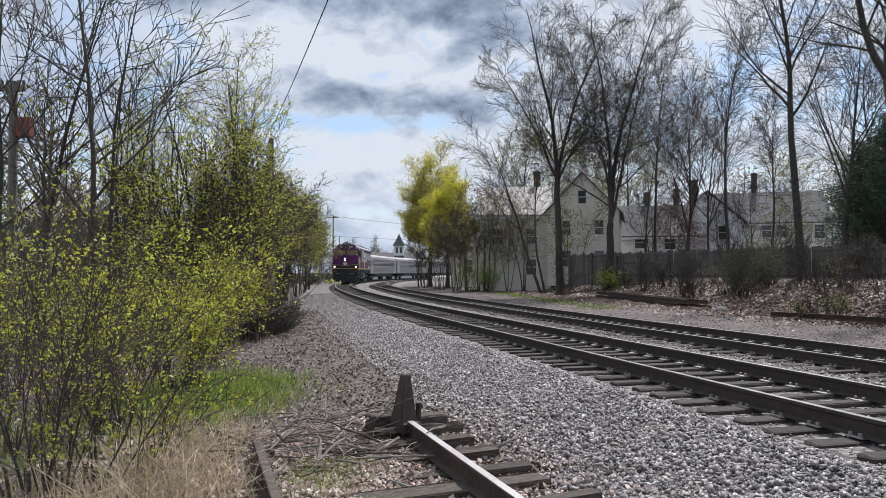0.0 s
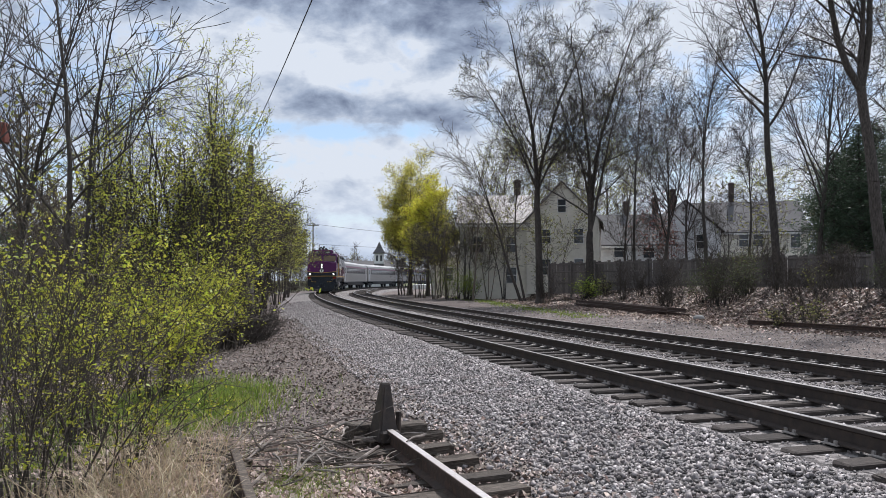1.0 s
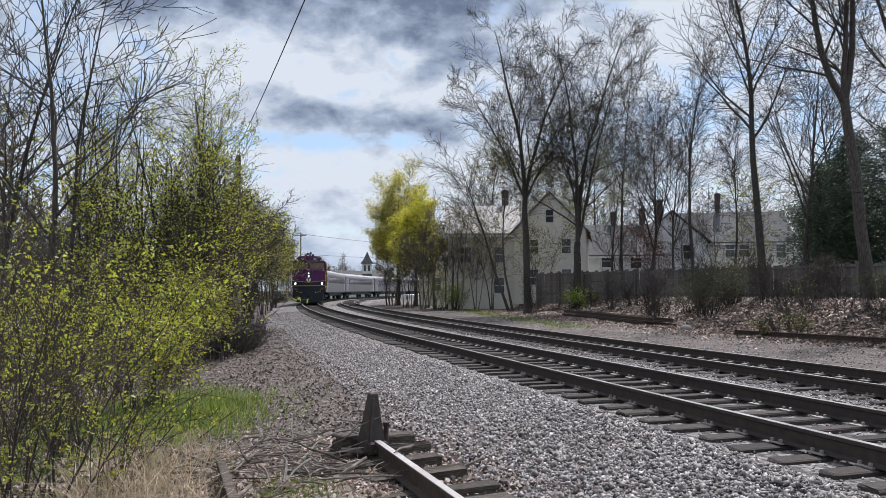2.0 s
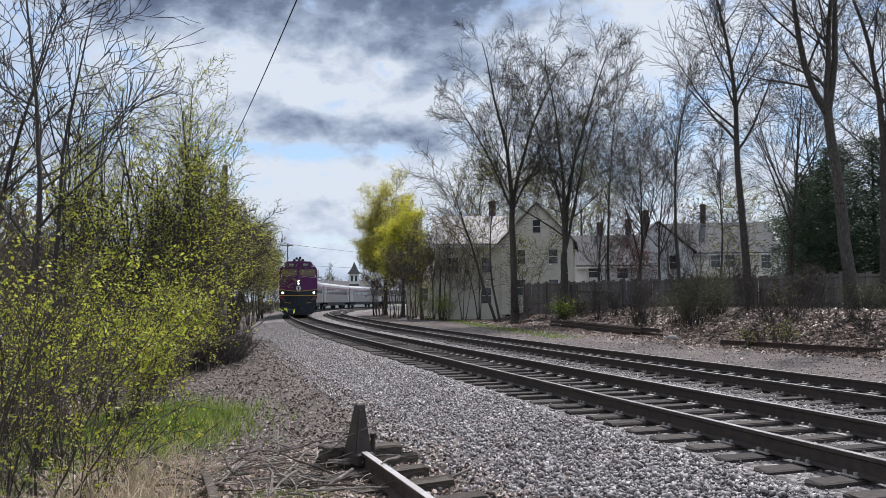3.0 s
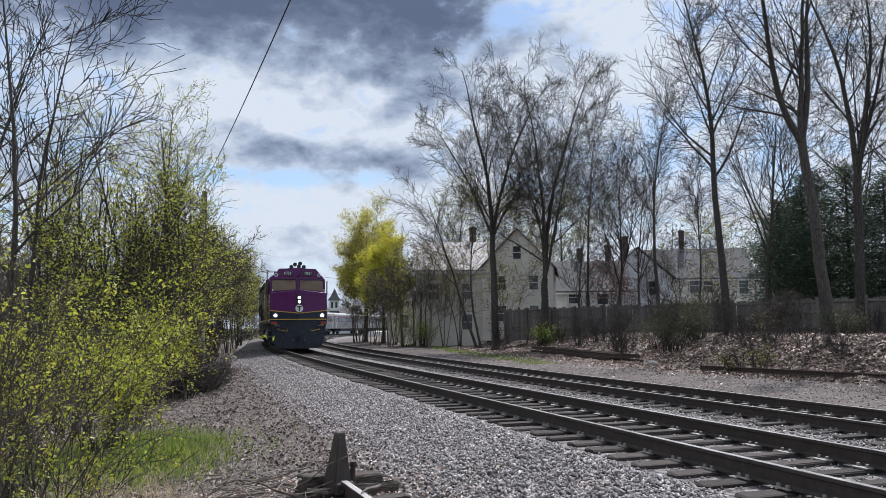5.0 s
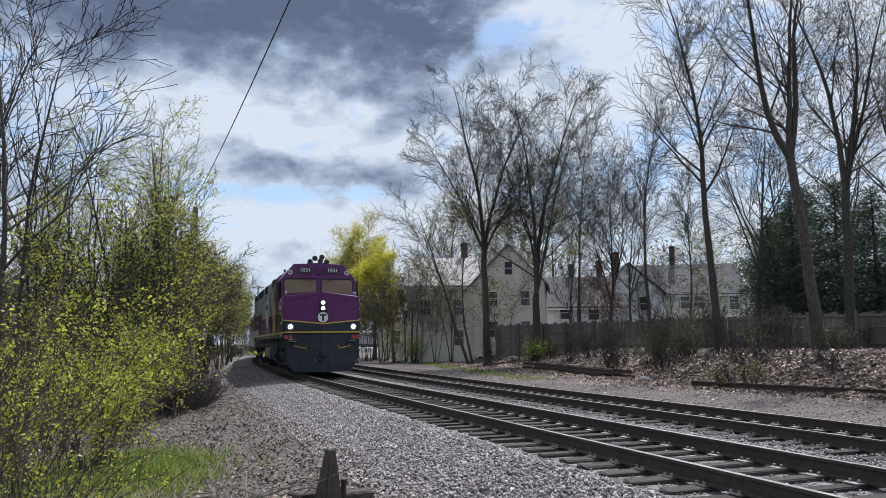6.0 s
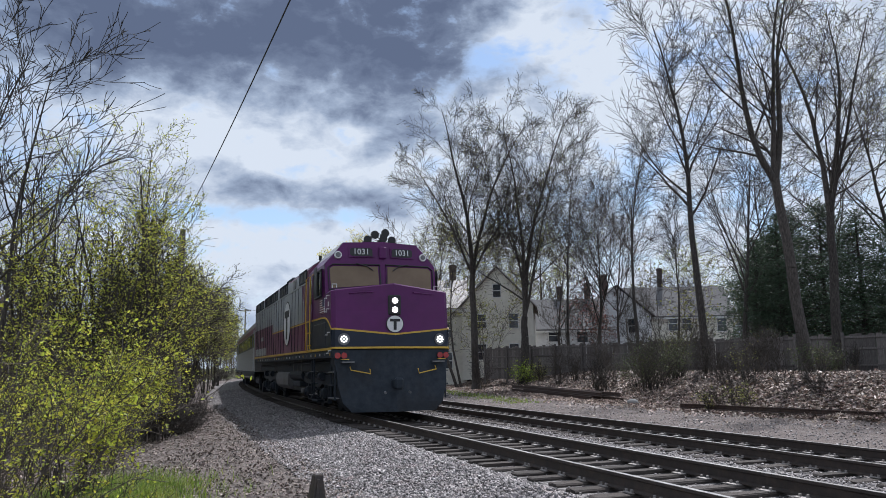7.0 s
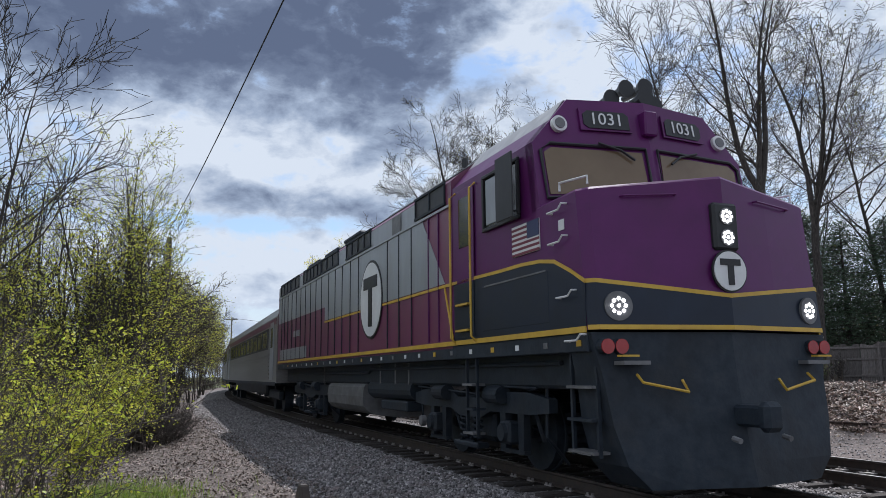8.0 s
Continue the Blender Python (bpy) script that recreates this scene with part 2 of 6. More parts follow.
FLAG_RED = material("flag_red", [(0.13, 0.012, 0.03), (0.17, 0.02, 0.04)], 0.5, scale=4)


# ---- geometry helpers ----
class Geo:
    """Collects vertices and faces; obj() links them as one mesh."""

    def __init__(self):
        self.v, self.f, self.m = [], [], []

    def face(self, pts, mat=0):
        k = len(self.v)
        self.v += [tuple(p) for p in pts]
        self.f.append(tuple(range(k, k + len(pts))))
        self.m.append(mat)

    def box(self, lo, hi, mat=0, c=0.0, turn=None):
        """A box from corner lo to corner hi, its edges cut by c."""
        lo, hi = np.array(lo, float), np.array(hi, float)
        mid, half = (lo + hi) / 2, (hi - lo) / 2
        c = min(c, *(half * 0.9))
        k = len(self.v)
        pts = []
        if c <= 0:
            signs = [(x, y, z) for x in (-1, 1) for y in (-1, 1) for z in (-1, 1)]
            pts = [half * s for s in signs]
            faces = [(0, 1, 3, 2), (4, 6, 7, 5), (0, 4, 5, 1), (2, 3, 7, 6), (0, 2, 6, 4), (1, 5, 7, 3)]
        else:
            at = {}
            for x in (-1, 1):
                for y in (-1, 1):
                    for z in (-1, 1):
                        for ax in range(3):
                            p = half * (x, y, z)
                            cut = np.array((x, y, z), float) * c
                            cut[ax] = 0
                            at[(x, y, z, ax)] = len(pts)
                            pts.append(p - cut)
            faces = []
            for ax in range(3):
                o1, o2 = (ax + 1) % 3, (ax + 2) % 3
                for s in (-1, 1):
                    loop = []
                    for a, b in ((-1, -1), (1, -1), (1, 1), (-1, 1)):
                        key = [0, 0, 0]
                        key[ax], key[o1], key[o2] = s, a, b
                        loop.append(at[(*key, ax)])
                    faces.append(tuple(loop if s > 0 else loop[::-1]))
                for a in (-1, 1):
                    for b in (-1, 1):
                        k0, k1 = [0, 0, 0], [0, 0, 0]
                        k0[ax], k1[ax] = -1, 1
                        for kk in (k0, k1):
                            kk[o1], kk[o2] = a, b
                        loop = [at[(*k0, o1)], at[(*k1, o1)], at[(*k1, o2)], at[(*k0, o2)]]
                        faces.append(tuple(loop if a * b > 0 else loop[::-1]))
            for x in (-1, 1):
                for y in (-1, 1):
                    for z in (-1, 1):
                        loop = [at[(x, y, z, i)] for i in range(3)]
                        faces.append(tuple(loop if x * y * z > 0 else loop[::-1]))
        for p in pts:
            if turn is not None:
                p = np.array(turn @ Vector(p))
            self.v.append(tuple(mid + p))
        self.f += [tuple(i + k for i in face) for face in faces]
        self.m += [mat] * len(faces)
        return self

    def tube(self, pts, r, n=8, mat=0, caps=True):
        """A round bar through pts; r is one radius or one for each point."""
        pts = [Vector(p) for p in pts]
        rs = [r] * len(pts) if isinstance(r, (int, float)) else list(r)
        k = len(self.v)
        for i, p in enumerate(pts):
            d = (pts[min(i + 1, len(pts) - 1)] - pts[max(i - 1, 0)]).normalized()
            a = d.cross(Vector((0, 0, 1) if abs(d.z) < 0.9 else (1, 0, 0))).normalized()
            b = d.cross(a)
            for j in range(n):
                w = 2 * math.pi * j / n
                self.v.append(tuple(p + rs[i] * (math.cos(w) * a + math.sin(w) * b)))
        for i in range(len(pts) - 1):
            for j in range(n):
                j2 = (j + 1) % n
                self.f.append((k + i * n + j, k + i * n + j2, k + (i + 1) * n + j2, k + (i + 1) * n + j))
                self.m.append(mat)
        if caps:
            self.f += [tuple(k + j for j in range(n - 1, -1, -1)), tuple(k + (len(pts) - 1) * n + j for j in range(n))]
            self.m += [mat, mat]
        return self

    def sweep(self, rings, mat=0, closed=True, caps=True):
        """Skin over rings of equal count."""
        k, n = len(self.v), len(rings[0])
        for ring in rings:
            self.v += [tuple(p) for p in ring]
        for i in range(len(rings) - 1):
            for j in range(n if closed else n - 1):
                j2 = (j + 1) % n
                self.f.append((k + i * n + j, k + i * n + j2, k + (i + 1) * n + j2, k + (i + 1) * n + j))
                self.m.append(mat)
        if caps and closed:
            self.f += [tuple(k + j for j in range(n - 1, -1, -1)), tuple(k + (len(rings) - 1) * n + j for j in range(n))]
            self.m += [mat, mat]
        return self

    def plate(self, pts, thick, mat=0):
        """A flat plate: polygon pts and the same moved by the vector thick."""
        t = Vector(thick)
        a = [Vector(p) for p in pts]
        return self.sweep([a, [p + t for p in a]], mat)

    def mesh(self, name, mats, smooth=False):
        me = bpy.data.meshes.new(name)
        me.from_pydata(self.v, [], self.f)
        for m in mats if isinstance(mats, (list, tuple)) else [mats]:
            me.materials.append(m)
        if any(self.m):
            me.polygons.foreach_set("material_index", self.m)
        bm = bmesh.new()
        bm.from_mesh(me)
        bmesh.ops.recalc_face_normals(bm, faces=bm.faces)
        bm.to_mesh(me)
        bm.free()
        if smooth:
            me.polygons.foreach_set("use_smooth", [True] * len(me.polygons))
        return me


def part(name, geo, mats, parent=None, label="", smooth=False):
    ob = new(name, geo.mesh(name, mats, smooth) if isinstance(geo, Geo) else geo)
    ob.parent = parent
    return tagged(ob, label)


def raw_mesh(name, verts, faces, mats, smooth=False):
    """A mesh straight from arrays: verts (n, 3), faces (m, k)."""
    me = bpy.data.meshes.new(name)
    verts, faces = np.asarray(verts, np.float32), np.asarray(faces, np.int32)
    m, k = faces.shape
    me.vertices.add(len(verts))
    me.vertices.foreach_set("co", verts.ravel())
    me.loops.add(m * k)
    me.loops.foreach_set("vertex_index", faces.ravel())
    me.polygons.add(m)
    me.polygons.foreach_set("loop_start", np.arange(m, dtype=np.int32) * k)
    if smooth:
        me.polygons.foreach_set("use_smooth", np.ones(m, bool))
    me.update(calc_edges=True)
    for mt in mats if isinstance(mats, (list, tuple)) else [mats]:
        me.materials.append(mt)
    return me


def tubes(name, segs, mat, n=4):
    """All limbs of a plant as one mesh: segs rows of x0 y0 z0 x1 y1 z1 r0 r1."""
    s = np.array(segs, float)
    p0, p1, r0, r1 = s[:, 0:3], s[:, 3:6], s[:, 6], s[:, 7]
    d = p1 - p0
    d /= np.maximum(np.linalg.norm(d, axis=1, keepdims=True), 1e-6)
    ref = np.where(np.abs(d[:, 2:3]) < 0.9, [[0, 0, 1.0]], [[1.0, 0, 0]])
    a = np.cross(d, ref)
    a /= np.linalg.norm(a, axis=1, keepdims=True)
    b = np.cross(d, a)
    w = 2 * np.pi * np.arange(n) / n
    ring = np.cos(w)[None, :, None] * a[:, None, :] + np.sin(w)[None, :, None] * b[:, None, :]
    v = np.concatenate([p0[:, None] + r0[:, None, None] * ring, p1[:, None] + r1[:, None, None] * ring], 1).reshape(-1, 3)
    base = (np.arange(len(s)) * 2 * n)[:, None, None]
    j = np.arange(n)
    f = np.stack([j, (j + 1) % n, n + (j + 1) % n, n + j], 1)[None] + base
    return raw_mesh(name, v, f.reshape(-1, 4), mat, smooth=True)


def leaves(name, at, size, mat, rng, slim=0.55):
    """Many small pointed leaves at the points given, as one mesh."""
    at = np.asarray(at, float)
    k = len(at)
    d = rng.normal(size=(k, 3))
    d[:, 2] = d[:, 2] * 0.6
    d /= np.linalg.norm(d, axis=1, keepdims=True)
    e = np.cross(d, rng.normal(size=(k, 3)))
    e /= np.maximum(np.linalg.norm(e, axis=1, keepdims=True), 1e-6)
    s = (size * rng.uniform(0.6, 1.4, k))[:, None]
    v = np.stack([at, at + s * (0.5 * d + slim * 0.5 * e), at + s * d, at + s * (0.5 * d - slim * 0.5 * e)], 1).reshape(-1, 3)
    f = (np.arange(k) * 4)[:, None] + np.arange(4)[None]
    return raw_mesh(name, v, f, mat)


# ---- the line of the tracks ----
def build_line():
    ds, s = 0.25, -45.0
    x0, th = 6.12, 0.2481
    x, y = x0 - math.sin(th) * s, s * math.cos(th)
    rows = []
    while s < 330:
        rows.append((s, x, y, th))
        k = 0.0 if s < 20 else 0.001876 if s < 80 else 0.004654 if s < 260 else 0.0
        x, y, th, s = x - math.sin(th) * ds, y + math.cos(th) * ds, th - k * ds, s + ds
    return np.array(rows)


LINE = build_line()
GAP = 4.15          # from track to track
DROP = -0.13        # the second track lies a little lower


def on_line(s, o=0.0):
    """Place and heading on the main track at run s, moved o to the right."""
    x, y, th = (float(np.interp(s, LINE[:, 0], LINE[:, i])) for i in (1, 2, 3))
    return x + o * math.cos(th), y + o * math.sin(th), th


def offset(x, y):
    """Distance to the right of the main track."""
    xc, th = np.interp(y, LINE[:, 2], LINE[:, 1]), np.interp(y, LINE[:, 2], LINE[:, 3])
    return (x - xc) * np.cos(th)


def bank_foot(y):
    return np.clip(9.4 + 0.09 * (y - 20), 9.2, 13.6)


def litter_foot(y):
    return np.interp(y, [15, 27, 40, 50, 65], [13.4, 11.6, 12.2, 12.4, 13.4])


SIDE_DIR = radians(17.6)


def beside_siding(x, y):
    """Distance to the right of the old siding's near rail."""
    return (x + 0.42) * math.cos(SIDE_DIR) + (y - 7.95) * math.sin(SIDE_DIR)


def bumps(x, y):
    return 0.03 * np.sin(1.7 * x + 0.6 * y) * np.sin(1.1 * y - 0.4 * x) + 0.02 * np.sin(4.1 * x - 2.3 * y) + 0.015 * np.sin(6.3 * y + 3.1 * x)


def height(x, y):
    x, y = np.asarray(x, float), np.asarray(y, float)
    o = offset(x, y)
    z = np.interp(o, [-30, -12, -8, -5, -3.6, -1.7, -1.3, 1.3, 1.7, 2.4, 2.8, 5.6, 6.6, 8, 9.2], [-0.7, -0.6, -0.48, -0.43, -0.42, -0.205, -0.225, -0.225, -0.205, -0.33, -0.345, -0.345, -0.52, -0.46, -0.44])
    rise = np.clip((o - bank_foot(y) - 2.4) / 6.0, 0, 1)
    z = z + 1.2 * rise * rise * (3 - 2 * rise)
    rough = np.clip((np.abs(o - 2.1) - 4.2) / 3, 0.12, 1)
    return z + bumps(x, y) * rough


def ground_at(x, y):
    return float(height(x, y))


def steps(*rows):
    out = []
    for a, b, d in rows:
        out += list(np.arange(a, b, d))
    return np.array(out + [rows[-1][1]])


def build_ground():
    xs = steps((-3000, -400, 400), (-400, -60, 20), (-60, -14, 1.5), (-14, 24, 0.25), (24, 70, 1.2), (70, 400, 20), (400, 3000, 400))
    ys = steps((-3000, -200, 400), (-200, -10, 10), (-10, 30, 0.25), (30, 60, 0.5), (60, 180, 2), (180, 600, 20), (600, 3000, 300))
    gx, gy = np.meshgrid(xs, ys)
    z = height(gx, gy)
    v = np.stack([gx, gy, z], -1).reshape(-1, 3)
    w, h = len(xs), len(ys)
    i = (np.arange(h - 1)[:, None] * w + np.arange(w - 1)[None]).ravel()
    me = raw_mesh("ground", v, np.stack([i, i + 1, i + w + 1, i + w], 1), GROUND, smooth=True)
    o = offset(gx, gy)
    ballast = np.clip(np.minimum(o + 3.9, 7.0 - o) / 0.7, 0, 1) * np.where(gy < 9.5, np.clip((beside_siding(gx, gy) - 0.55) / 0.5, 0, 1), 1.0)
    litter = np.clip((o - litter_foot(gy) - 0.1) / 0.8, 0, 1)
    grass = 0.8 * np.exp(-(((gx + 3.2) / 0.8) ** 2 + ((gy - 10.8) / 1.5) ** 2)) + np.exp(-(((gx + 0.9) / 0.5) ** 2 + ((gy - 6.4) / 0.9) ** 2)) + 0.55 * np.clip((-o - 9) / 2, 0, 1)
    grass = grass + 0.7 * np.exp(-(((o - bank_foot(gy) + 1.2) / 0.9) ** 2)) * 0.5 * np.clip((gy - 30) / 10, 0, 1)
    col = np.stack([ballast, litter, np.clip(grass, 0, 1), np.ones_like(o)], -1).astype(np.float32)
    at = me.color_attributes.new("kind_of_soil", "FLOAT_COLOR", "POINT")
    at.data.foreach_set("color", col.reshape(-1))
    tagged(new("ground", me), "gravelly brown soil with ballast, grass and leaf litter", "ground", kind="structure")


def ground_material():
    m = bpy.data.materials.new("soil_and_ballast")
    m.use_nodes = True
    n = Nodes(m.node_tree)
    where = n.add("ShaderNodeTexCoord").outputs["Object"]
    soil_kind = n.add("ShaderNodeVertexColor")
    soil_kind.layer_name = "kind_of_soil"
    kind = n.add("ShaderNodeSeparateColor", {0: soil_kind.outputs[0]})
    mid, fine = n.noise(where, 1.3, 5, 0.6), n.noise(where, 22, 5, 0.65)
    stones = n.add("ShaderNodeTexVoronoi", {"Vector": where, "Scale": 17.0})
    # bed stones coloured darker than the loose ones, for shaded gaps between them
    stone = n.ramp(n.add("ShaderNodeSeparateColor", {0: stones.outputs["Color"]}).outputs[0], [(0.0, (0.035, 0.032, 0.032)), (0.5, (0.15, 0.137, 0.135)), (1.0, (0.34, 0.315, 0.305))])
    soil = n.mix(n.math("MULTIPLY_ADD", mid, 2.0, -0.5, clamp=True), (0.058, 0.043, 0.037, 1), (0.15, 0.12, 0.108, 1))
    soil = n.mix(n.math("MULTIPLY_ADD", fine, 3, -1.4, clamp=True), soil, (0.25, 0.21, 0.195, 1))
    soil = n.mix(n.math("MULTIPLY", n.math("GREATER_THAN", fine, 0.56), 0.5), soil, stone)
    dead = n.ramp(n.noise(where, 26, 6, 0.75), [(0.38, (0.016, 0.012, 0.010)), (0.52, (0.05, 0.035, 0.028)), (0.70, (0.17, 0.125, 0.10))])
    green = n.ramp(n.noise(where, 14, 5, 0.7), [(0.35, (0.05, 0.075, 0.015)), (0.5, (0.10, 0.16, 0.025)), (0.65, (0.20, 0.19, 0.09))])
    edge = n.math("MULTIPLY_ADD", mid, 0.9, -0.45)

    def mask(sock):
        return n.math("MULTIPLY_ADD", n.math("ADD", sock, edge), 2.0, -0.5, clamp=True)

    colour = n.mix(mask(kind.outputs[2]), n.mix(mask(kind.outputs[1]), n.mix(mask(kind.outputs[0]), soil, stone), dead), green)
    p = n.add("ShaderNodeBsdfPrincipled", {"Base Color": colour, "Roughness": 0.92})
    h = n.math("ADD", n.math("MULTIPLY", stones.outputs["Distance"], -0.8), fine)
    b = n.add("ShaderNodeBump", {"Strength": 0.9, "Distance": 0.04, "Height": h})
    n.tree.links.new(b.outputs[0], p.inputs["Normal"])
    n.add("ShaderNodeOutputMaterial", {0: p.outputs[0]})
    return m


GROUND = ground_material()
build_ground()


# ---- tracks ----
def rail_ring(x, y, z, th):
    """The section of a rail, head up, standing at x, y with its top at z."""
    half = [(0.036, 0.0), (0.037, -0.03), (0.010, -0.045), (0.010, -0.14), (0.070, -0.158), (0.070, -0.172)]
    sec = [(-a, b) for a, b in half] + [(a, b) for a, b in half[::-1]]
    return [(x + a * math.cos(th), y + a * math.sin(th), z + b) for a, b in sec]


def rail(name, parent, stations, side, top):
    """A rail through stations of x, y, z, heading; its running face is a separate strip."""
    body = Geo().sweep([rail_ring(*st) for st in stations])
    ob = part(name, body, side, parent)
    g = Geo()
    g.sweep([[(x - 0.031 * math.cos(th), y - 0.031 * math.sin(th), z + 0.003), (x + 0.031 * math.cos(th), y + 0.031 * math.sin(th), z + 0.003)] for x, y, z, th in stations], closed=False)
    part("running_face", g, top, ob)
    return ob


def tie_mesh(length, seed, mat, rough=0.006):
    rng = np.random.default_rng(seed)
    g = Geo().box((-length / 2, -0.10, -0.16), (length / 2, 0.10, 0.0), c=0.014)
    g.v = [tuple(np.array(p) + rng.normal(0, rough, 3)) for p in g.v]
    return g.mesh("tie", mat)


def build_track(label, o, z, s0, s1, group):
    track = tagged(new("railway_track"), label, "railway track", group)
    runs = list(np.arange(s0, 100, 1.0)) + list(np.arange(100, s1, 3.0))
    for side in (-0.7535, 0.7535):
        st = []
        for s in runs:
            x, y, th = on_line(s, o + side)
            st.append((x, y, z, th))
        rail("rail", track, st, RAIL_SIDE, RAIL_TOP)
    rng = random.Random(int(10 * o) + 5)
    shapes = [tie_mesh(2.6, i, TIE) for i in range(5)]
    g = Geo().box((-0.10, -0.09, -0.004), (0.17, 0.09, 0.014), c=0.004)
    for k in (-0.08, 0.11):
        for w in (-0.055, 0.055):
            g.box((k - 0.014, w - 0.014, 0.01), (k + 0.014, w + 0.014, 0.045), c=0.003)
    plate = g.mesh("tie_plate", PLATE)
    far = Geo()
    s = s0
    while s < 118:
        x, y, th = on_line(s, o + rng.uniform(-0.06, 0.06))
        turn = Matrix.Translation((x, y, z - 0.182 + rng.uniform(-0.012, 0.006))) @ Matrix.Rotation(th + rng.uniform(-0.025, 0.025), 4, "Z")
        if 0 < s < 62:
            ob = new("tie", rng.choice(shapes))
            ob.parent, ob.matrix_basis = track, turn
            if s < 40:
                for side in (-0.7535, 0.7535):
                    x, y, th = on_line(s, o + side)
                    p = new("tie_plate", plate)
                    p.parent = track
                    p.matrix_basis = Matrix.Translation((x, y, z - 0.178)) @ Matrix.Rotation(th + (math.pi if side < 0 else 0) + math.pi, 4, "Z")
        else:
            c = turn.translation
            far.box(c - Vector((1.3, 0.11, 0.16)), c + Vector((1.3, 0.11, 0)), turn=Matrix.Rotation(th, 3, "Z"))
        s += 0.515 + rng.uniform(-0.02, 0.02)
    tagged(part("tie_row", far, TIE, track), kind="stuff")
    return track


build_track("main railway track with dark steel rails on weathered ties", 0.0, 0.0, -12, 250, "railway tracks")
build_track("second railway track with dark steel rails on weathered ties", GAP, DROP, -8, 250, "railway tracks")


# ---- plants ----
def grow(rng, segs, tips, p, d, length, r, level, spec):
    """One limb, bending, then its side limbs. Rows go to segs[level]; the ends of the last level to tips."""
    n = spec["pieces"][level]
    step = length / n
    kids = spec["kids"][level] if level < len(spec["kids"]) else 0
    where = []
    q, dd = np.array(p, float), np.array(d, float)
    for i in range(n):
        dd = dd + rng.normal(0, spec["wobble"][level], 3) + np.array((0, 0, spec["lift"][level]))
        dd /= np.linalg.norm(dd)
        r1 = r * (1 - spec["taper"][level] * (i + 1) / n)
        r0 = r * (1 - spec["taper"][level] * i / n)
        q2 = q + dd * step
        segs[level].append((*q, *q2, max(r0, spec["rmin"]), max(r1, spec["rmin"])))
        if level == 1 and i == 0:
            segs[-1].append(len(segs[1]) - 1)
        where.append((q, q2, dd, r1))
        q = q2
    if kids == 0:
        tips.append(q)
        tips.append(where[-1][0])
        return
    start = spec["start"][level]
    for k in range(kids):
        f = start + (1 - start) * (k + rng.uniform(0.2, 0.8)) / kids
        i = min(n - 1, int(f * n))
        a, b, dd, rr = where[i]
        at = a + (b - a) * (f * n - i)
        side = np.cross(dd, rng.normal(size=3))
        side /= np.linalg.norm(side)
        ang = rng.uniform(*spec["angle"][level])
        nd = dd * math.cos(ang) + side * math.sin(ang)
        ln = length * spec["ratio"][level] * rng.uniform(0.7, 1.2) * (1.15 - 0.75 * (f - start) / (1 - start + 1e-6) * spec["cone"][level])
        grow(rng, segs, tips, at, nd, ln, max(rr * spec["thin"][level], spec["rmin"]), level + 1, spec)
    if level > 0:
        tips.append(q)


BARE = dict(pieces=(11, 6, 4, 3), kids=(22, 10, 9), wobble=(0.05, 0.10, 0.11, 0.12), lift=(0.0, 0.05, 0.02, 0.0), taper=(0.88, 0.85, 0.8, 0.5), start=(0.36, 0.15, 0.1),
            angle=((0.5, 1.05), (0.5, 1.05), (0.45, 1.1)), ratio=(0.36, 0.42, 0.48), cone=(0.6, 0.45, 0.3), thin=(0.60, 0.60, 0.6), rmin=0.0112)


def variant(base, **changes):
    out = dict(base)
    out.update(changes)
    return out


SPREADING = variant(BARE, kids=(17, 10, 9), start=(0.28, 0.15, 0.1), ratio=(0.55, 0.42, 0.4), angle=((0.4, 0.85), (0.45, 0.9), (0.4, 0.9)))
SLIM = variant(BARE, kids=(20, 9, 8), start=(0.40, 0.2, 0.1), ratio=(0.25, 0.45, 0.45), angle=((0.4, 0.85), (0.4, 0.9), (0.4, 0.9)))
FORKED = variant(BARE, pieces=(9, 6, 4, 3), kids=(14, 9, 9), start=(0.06, 0.12, 0.1), ratio=(0.42, 0.46, 0.48), angle=((0.45, 1.0), (0.45, 1.0), (0.45, 1.1)), cone=(0.95, 0.5, 0.3), wobble=(0.07, 0.10, 0.11, 0.12),
                 lift=(0.015, 0.035, 0.01, 0.0), thin=(0.46, 0.5, 0.55), rmin=0.010)
DOME = variant(BARE, pieces=(8, 4, 3, 2), kids=(13, 7, 6), start=(0.25, 0.1, 0.1), ratio=(0.27, 0.45, 0.45), angle=((0.6, 1.25), (0.5, 1.1), (0.45, 1.1)), cone=(0.4, 0.4, 0.3), wobble=(0.05, 0.10, 0.12, 0.14), lift=(0.02, 0.03, 0.0, 0.0), thin=(0.42, 0.5, 0.55), rmin=0.014)
SAPLING = variant(BARE, pieces=(9, 5, 3, 2), kids=(16, 5, 4), start=(0.14, 0.1, 0.1), ratio=(0.34, 0.42, 0.42), angle=((0.45, 0.9), (0.4, 0.9), (0.4, 0.9)), lift=(0.02, 0.05, 0.02, 0.0), cone=(0.75, 0.45, 0.3), rmin=0.0045)
SHRUB = variant(BARE, pieces=(7, 4, 3), kids=(11, 5), wobble=(0.10, 0.17, 0.22), lift=(0.02, 0.03, 0.0), start=(0.15, 0.15), ratio=(0.34, 0.45), angle=((0.35, 0.8), (0.4, 0.9)),
                cone=(0.5, 0.3), thin=(0.5, 0.55), taper=(0.8, 0.8, 0.5), rmin=0.0028)
FAR = variant(BARE, pieces=(7, 4, 2, 1), kids=(14, 6, 5), rmin=0.02)


